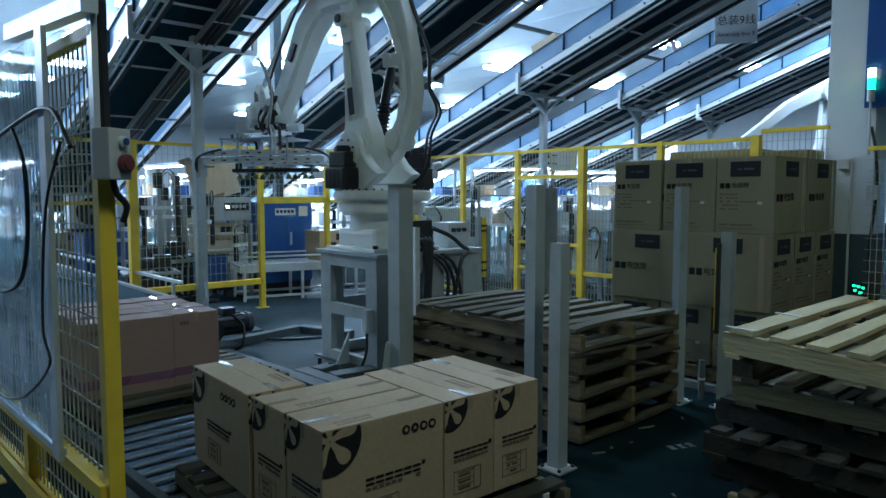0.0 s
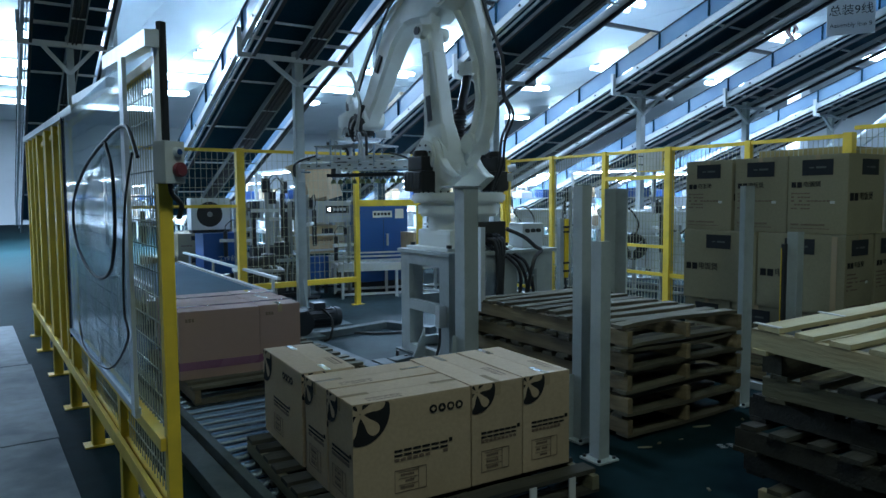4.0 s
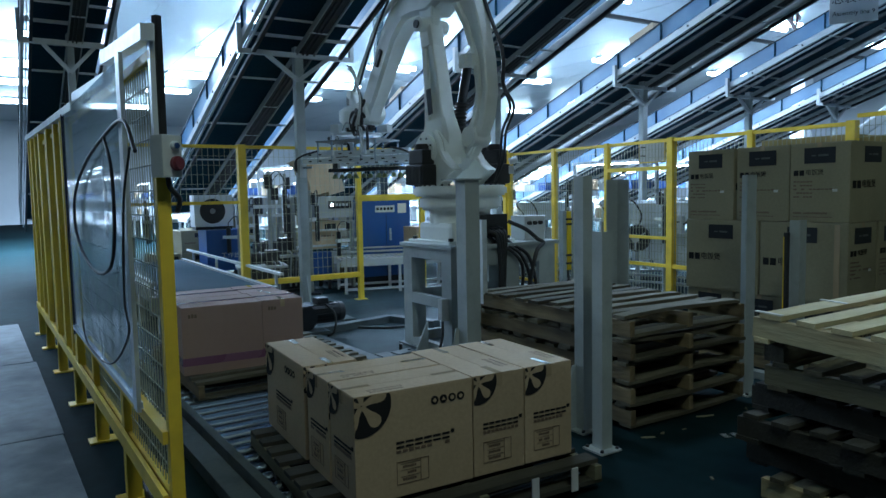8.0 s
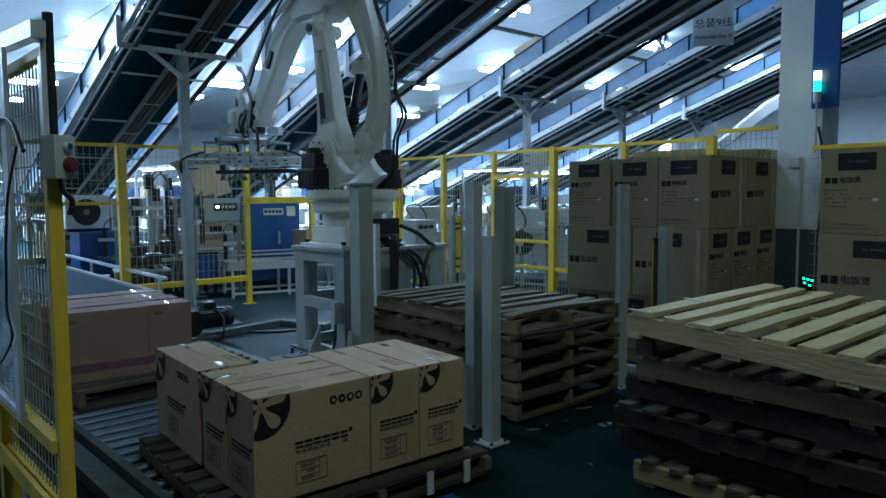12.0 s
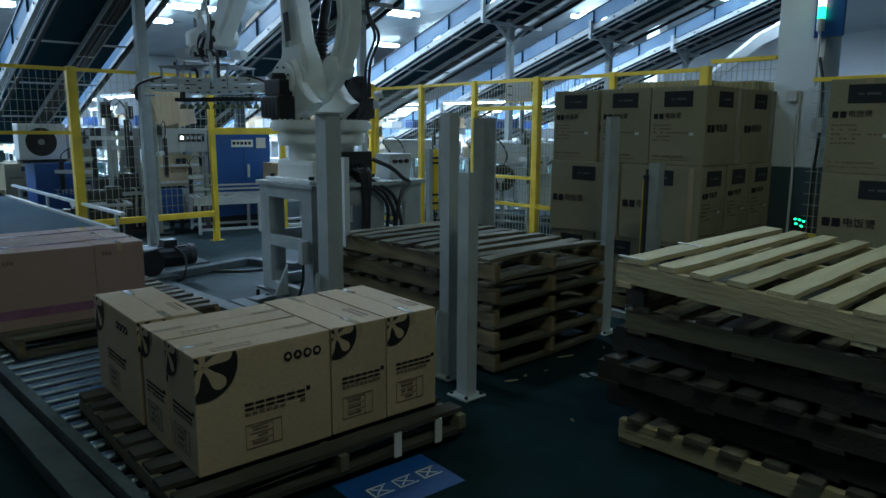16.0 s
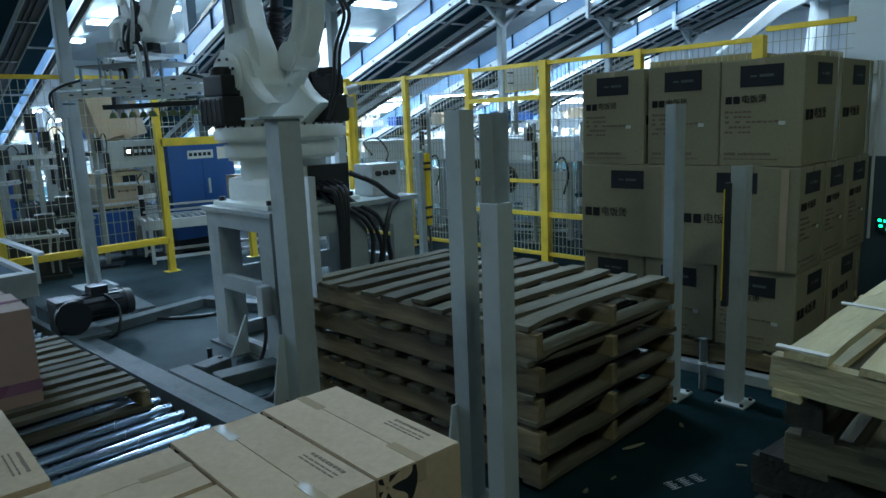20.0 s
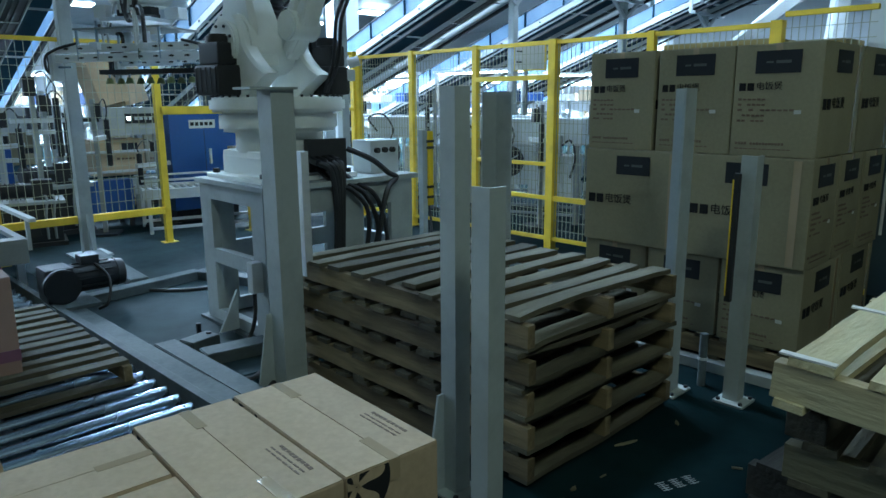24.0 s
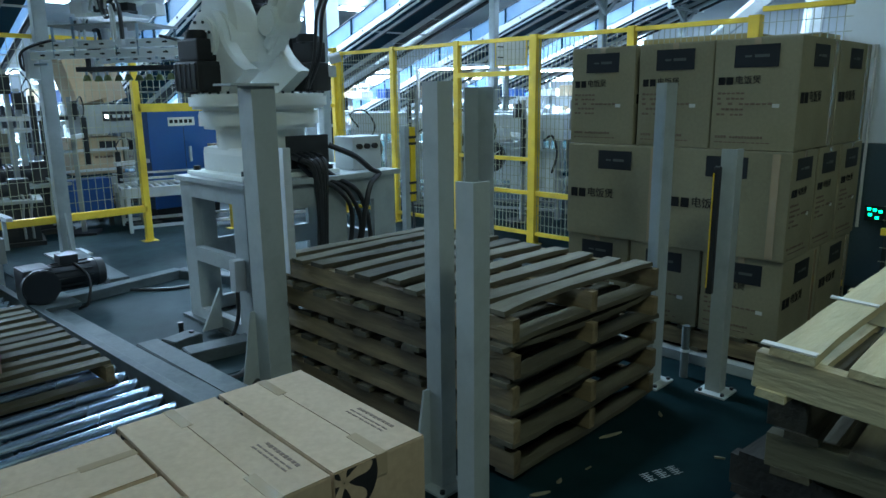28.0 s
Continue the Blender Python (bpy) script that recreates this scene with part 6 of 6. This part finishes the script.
# carton stacks waiting beyond the back fence
for x, y, nx, ny, nz, rz in ((5.25, 12.3, 3, 2, 3, 4), (3.7, 13.5, 3, 2, 3, -3), (2.75, 12.9, 2, 2, 2, 6)):
    base = pose(x, y, 0, 0, 0, rz)
    pallet(base, 0.44 * nx, 0.4 * ny, 0.14, 7, WOOD_OLD, WOOD_OLD_Y, "weathered pallet under waiting cartons", "pallets")
    c = carton("carton", 0.425, 0.385, 0.395, CARD_GREY, "dull brown carton in a waiting stack", "stacked cartons")
    prints(c, "label", LABEL_BLUE, "front", 0.425, 0.385, [(0.24, 0.27, 0.38, 0.35)], "dark printed label")
    prints(c, "small_print", INK_SOFT, "front", 0.425, 0.385, strokes(0.06, 0.16, 4, 0.2, 0.03))
    spots = [(i, j, k) for i in range(nx) for j in range(ny) for k in range(nz) if not (k == nz - 1 and i == 0)]
    for n, (i, j, k) in enumerate(spots):
        m = base @ pose(0.44 * (i - (nx - 1) / 2), 0.4 * (j - (ny - 1) / 2), 0.14 + 0.4 * k, 0, 0, random.uniform(-1.5, 1.5))
        if n == len(spots) - 1:
            c.matrix_basis = m
        else:
            copy_thing(c, m)


def roller_feed(m, length, z, label, group="feed lines"):
    """A knee-high roller feed with white side rails on legs, running along local x."""
    t = thing("feed_conveyor", m, label, "conveyor", group)
    for y in (-0.33, 0.33):
        part("side_rail", span(B(), 0, length, y - 0.02, y + 0.02, z - 0.08, z + 0.04, bevel=0.004), STEEL_LIGHT, t)
        part("guard_rail", bar(B(), (0, y * 1.1, z + 0.15), (length, y * 1.1, z + 0.15), 0.025), STEEL_LIGHT, t)
        for k in range(int(length / 0.9) + 1):
            part("leg", span(B(), 0.05 + 0.85 * k, 0.09 + 0.85 * k, y - 0.02, y + 0.02, 0, z - 0.08), STEEL_LIGHT, t)
        part("floor_bar", span(B(), 0.05, length - 0.1, y - 0.018, y + 0.018, 0.05, 0.085), STEEL_LIGHT, t)
    bm = rod(B(), (0, -0.31, 0), (0, 0.31, 0), 0.024, seg=8)
    data = mesh_of("roller", bm, STEEL_LIGHT, True)
    for k in range(int(length / 0.085)):
        ob = new("roller", data)
        ob.parent = t
        ob.location = (0.05 + 0.085 * k, 0, z)
    return t


roller_feed(pose(4.55, 9.72, 0, 0, 0, -14), 3.2, 0.5, "white roller feed running from the sealing machine")
bl = thing("belt_conveyor", pose(2.15, 9.6, 0), "low belt conveyor with white guide rails feeding the line", "conveyor")
part("belt", span(B(), -0.55, 0.55, -2.2, 2.6, 0.42, 0.46), BELT, bl)
for x in (-0.6, 0.6):
    part("side_rail", span(B(), x - 0.03, x + 0.03, -2.2, 2.6, 0.34, 0.48, bevel=0.004), MACHINE, bl)
    for y in (-2.0, -0.7, 0.7, 2.2):
        part("leg", span(B(), x - 0.03, x + 0.03, y - 0.03, y + 0.03, 0, 0.34), STEEL_LIGHT, bl)
        part("rail_stand", span(B(), x * 1.15 - 0.015, x * 1.15 + 0.015, y - 0.015, y + 0.015, 0.34, 0.62), STEEL_LIGHT, bl)
    part("guide_rail", bar(B(), (x * 1.15, -2.2, 0.62), (x * 1.15, 2.6, 0.62), 0.05, 0.03), STEEL_LIGHT, bl)
part("end_frame", span(B(), -0.75, 0.6, -2.35, -2.2, 0.3, 0.5, bevel=0.006), MACHINE, bl)

# slim actuator stands behind the mesh
for k, (x, y, h) in enumerate(((3.55, 9.9, 1.9), (3.75, 10.3, 1.7), (3.25, 10.2, 1.5), (4.15, 9.8, 1.6), (5.0, 11.0, 1.8), (7.6, 9.3, 1.6), (6.6, 9.9, 1.5), (3.4, 11.0, 1.2), (4.3, 11.3, 1.9), (2.3, 11.4, 1.6), (4.9, 9.9, 1.1), (8.3, 8.4, 1.7), (8.2, 6.4, 1.5))):
    t = thing("actuator_stand", pose(x, y, 0, 0, 0, 20 * k), "slim machine stand with a dark actuator", "machine stand", "actuator stands")
    part("upright", span(B(), -0.025, 0.025, -0.025, 0.025, 0, h, bevel=0.004), MACHINE, t)
    part("foot", span(B(), -0.16, 0.16, -0.16, 0.16, 0, 0.03), DARK_METAL, t)
    part("cross_arm", bar(B(), (-0.25, -0.05, h * 0.72), (0.3, -0.05, h * 0.72), 0.05), STEEL_LIGHT, t)
    part("actuator", rod(B(), (0.22, -0.08, h * 0.5), (0.22, -0.08, h * 0.85), 0.035), DARK_METAL, t)
    part("valve", span(B(), -0.09, 0.03, -0.1, -0.03, h * 0.86, h * 0.97, bevel=0.006), DARK_METAL, t)
    part("air_line", hose(B(), [(0.0, -0.06, h * 0.95), (0.1, -0.1, h), (0.22, -0.1, h * 0.92), (0.22, -0.08, h * 0.85)], 0.008), RUBBER, t, smooth=True)

# cartons travelling on and below the inclined belts
for x, y, rx, rz, sx in ((6.85, 9.3, -19, 4, 0.5), (6.6, 10.9, -19, -3, 0.45), (10.1, 8.2, -19, 2, 0.5), (3.3, 5.4, -19, 0, 0.45)):
    z = 3.66 - SLOPE * (y - 8.7)
    c = carton("carton", sx, 0.55, 0.5, CARD, "brown carton riding up an inclined belt", "riding cartons")
    prints(c, "label", LABEL_BLUE, "front", sx, 0.55, [(0.1, 0.33, 0.28, 0.44)])
    c.matrix_basis = pose(x, y, z, rx, 0, rz)
for x, y, z, ry, rz in ((4.62, 10.6, 1.53, -12, 10), (4.9, 10.75, 1.53, -10, 25)):
    t = thing("open_carton", pose(x, y, z, -8, ry, rz), "open brown carton sleeve standing on a machine", "carton", "open cartons")
    for sx in (-1, 1):
        part("panel", span(B(), sx * 0.2 - 0.004, sx * 0.2 + 0.004, -0.17, 0.17, 0, 0.55), CARD, t)
        part("panel", span(B(), -0.2, 0.2, sx * 0.17 - 0.004, sx * 0.17 + 0.004, 0, 0.55), CARD, t)
    part("flap", block(B(), -0.26, 0, 0.58, 0.14, 0.33, 0.006, ry=50), CARD, t)

# ---- assembly benches of the hall ----


def bench(m):
    t = thing("assembly_bench", m, "long assembly bench with a lit work light over it", "work bench", "assembly benches")
    part("bench_top", span(B(), -0.45, 0.45, -1.3, 1.3, 0.8, 0.86, bevel=0.006), STEEL_LIGHT, t)
    for x in (-0.4, 0.4):
        for y in (-1.2, 0, 1.2):
            part("leg", span(B(), x - 0.03, x + 0.03, y - 0.03, y + 0.03, 0, 0.8), MACHINE, t)
    for y in (-1.2, 1.2):
        part("upright", span(B(), -0.03, 0.03, y - 0.03, y + 0.03, 0.86, 2.15), MACHINE, t)
    part("shelf", span(B(), -0.25, 0.25, -1.25, 1.25, 1.5, 1.53), MACHINE, t)
    part("light_bar", span(B(), -0.08, 0.08, -1.25, 1.25, 2.12, 2.18), STEEL_LIGHT, t)
    part("work_light", span(B(), -0.05, 0.05, -1.1, 1.1, 2.095, 2.12), SCREEN_GLOW, t, "glowing white work light")
    for y, w, h, mat in ((-0.9, 0.3, 0.3, COLUMN_WHITE), (-0.3, 0.26, 0.36, MACHINE), (0.25, 0.34, 0.24, CARD), (0.85, 0.28, 0.3, COLUMN_WHITE)):
        part("work_piece", span(B(), -w / 2, w / 2, y - w / 2, y + w / 2, 0.86, 0.86 + h, bevel=0.03), mat, t)
    for y, w, h, mat in ((-0.8, 0.3, 0.2, BLUE_DARK), (0.1, 0.4, 0.16, STEEL_LIGHT), (0.8, 0.3, 0.24, CARD)):
        part("shelf_bin", span(B(), -0.18, 0.18, y - w / 2, y + w / 2, 1.53, 1.53 + h, bevel=0.01), mat, t)
    return t


b0 = bench(pose(5.4, 14.5, 0))
for x in (-2.6, 2.0, 5.4, 8.6, 11.9, 15.2, 18.5, 21.8, 25.1):
    for y in (11.4, 14.5, 17.6, 21.0, 25.5, 31.0):
        if (x, y) in ((5.4, 14.5),) or (y < 12 and x < 8):
            continue
        copy_thing(b0, pose(x + random.uniform(-0.3, 0.3), y + random.uniform(-0.3, 0.3), 0, 0, 0, random.choice((0, 0, 3, -3, 180))))

# second robot in the next cell
r2 = thing("palletizing_robot", pose(15.2, 5.6, 0), "ivory palletizing robot in the neighbouring cell", "robot")
part("pedestal", span(B(), -0.5, 0.5, -0.5, 0.5, 0, 1.2, bevel=0.02), GREY_PAINT, r2)
part("turret", ring(B(), (0, 0, 1.45), (0, 0, 1), 0.42, 0.5, 28, 0.03), ROBOT_WHITE, r2, smooth=True)
part("lower_arm", limb(B(), [(0, 0, 1.7, 0.3, 0.4), (0, 0.15, 2.6, 0.26, 0.3), (0, 0.2, 3.6, 0.24, 0.26)]), ROBOT_WHITE, r2, smooth=True)
part("elbow_hub", ring(B(), (0, 0.2, 3.6), (1, 0, 0), 0.22, 0.4, 28, 0.02), ROBOT_WHITE, r2, smooth=True)
fa = part("forearm", limb(B(), [(0, 0.4, 3.8, 0.26, 0.34), (0, -0.6, 3.3, 0.22, 0.26), (0, -1.6, 2.5, 0.18, 0.2)]), ROBOT_WHITE, r2, smooth=True)
r2.rotation_euler = (0, 0, radians(-135))

# ceiling beams and a red roof truss
for x, y0, y1 in ((14.5, 9.0, 16.0),):
    t = thing("roof_truss", pose(x, y0, 5.9), "red-brown steel truss under the ceiling", "truss", kind="structure")
    for z in (0.0, 0.45):
        part("chord", bar(B(), (0, 0, z), (5.5, 2.5, z), 0.08), RED, t)
    for k in range(7):
        a = k / 7
        part("web", bar(B(), (5.5 * a, 2.5 * a, 0), (5.5 * (a + 0.07), 2.5 * (a + 0.07), 0.45), 0.05), RED, t)
ct = thing("cable_tray", pose(0, 10.5, 5.2), "thin steel service pipe under the ceiling", "pipe", kind="structure")
part("tray", bar(B(), (-8, 0, 0), (30, 0, 0), 0.08), DARK_METAL, ct)
for x in (10.6, 24.0):
    solo("column_far", span(B(), x - 0.25, x + 0.25, 13.5, 14.0, 0, 6.6, bevel=0.01), COLUMN_WHITE, "square white column among the assembly lines", "column", kind="structure")
solo("column_dark", span(B(), 6.62, 6.78, 12.2, 12.36, 0, 6.6), COLUMN_GREY, "slim dark steel column behind the fence", "column", kind="structure")
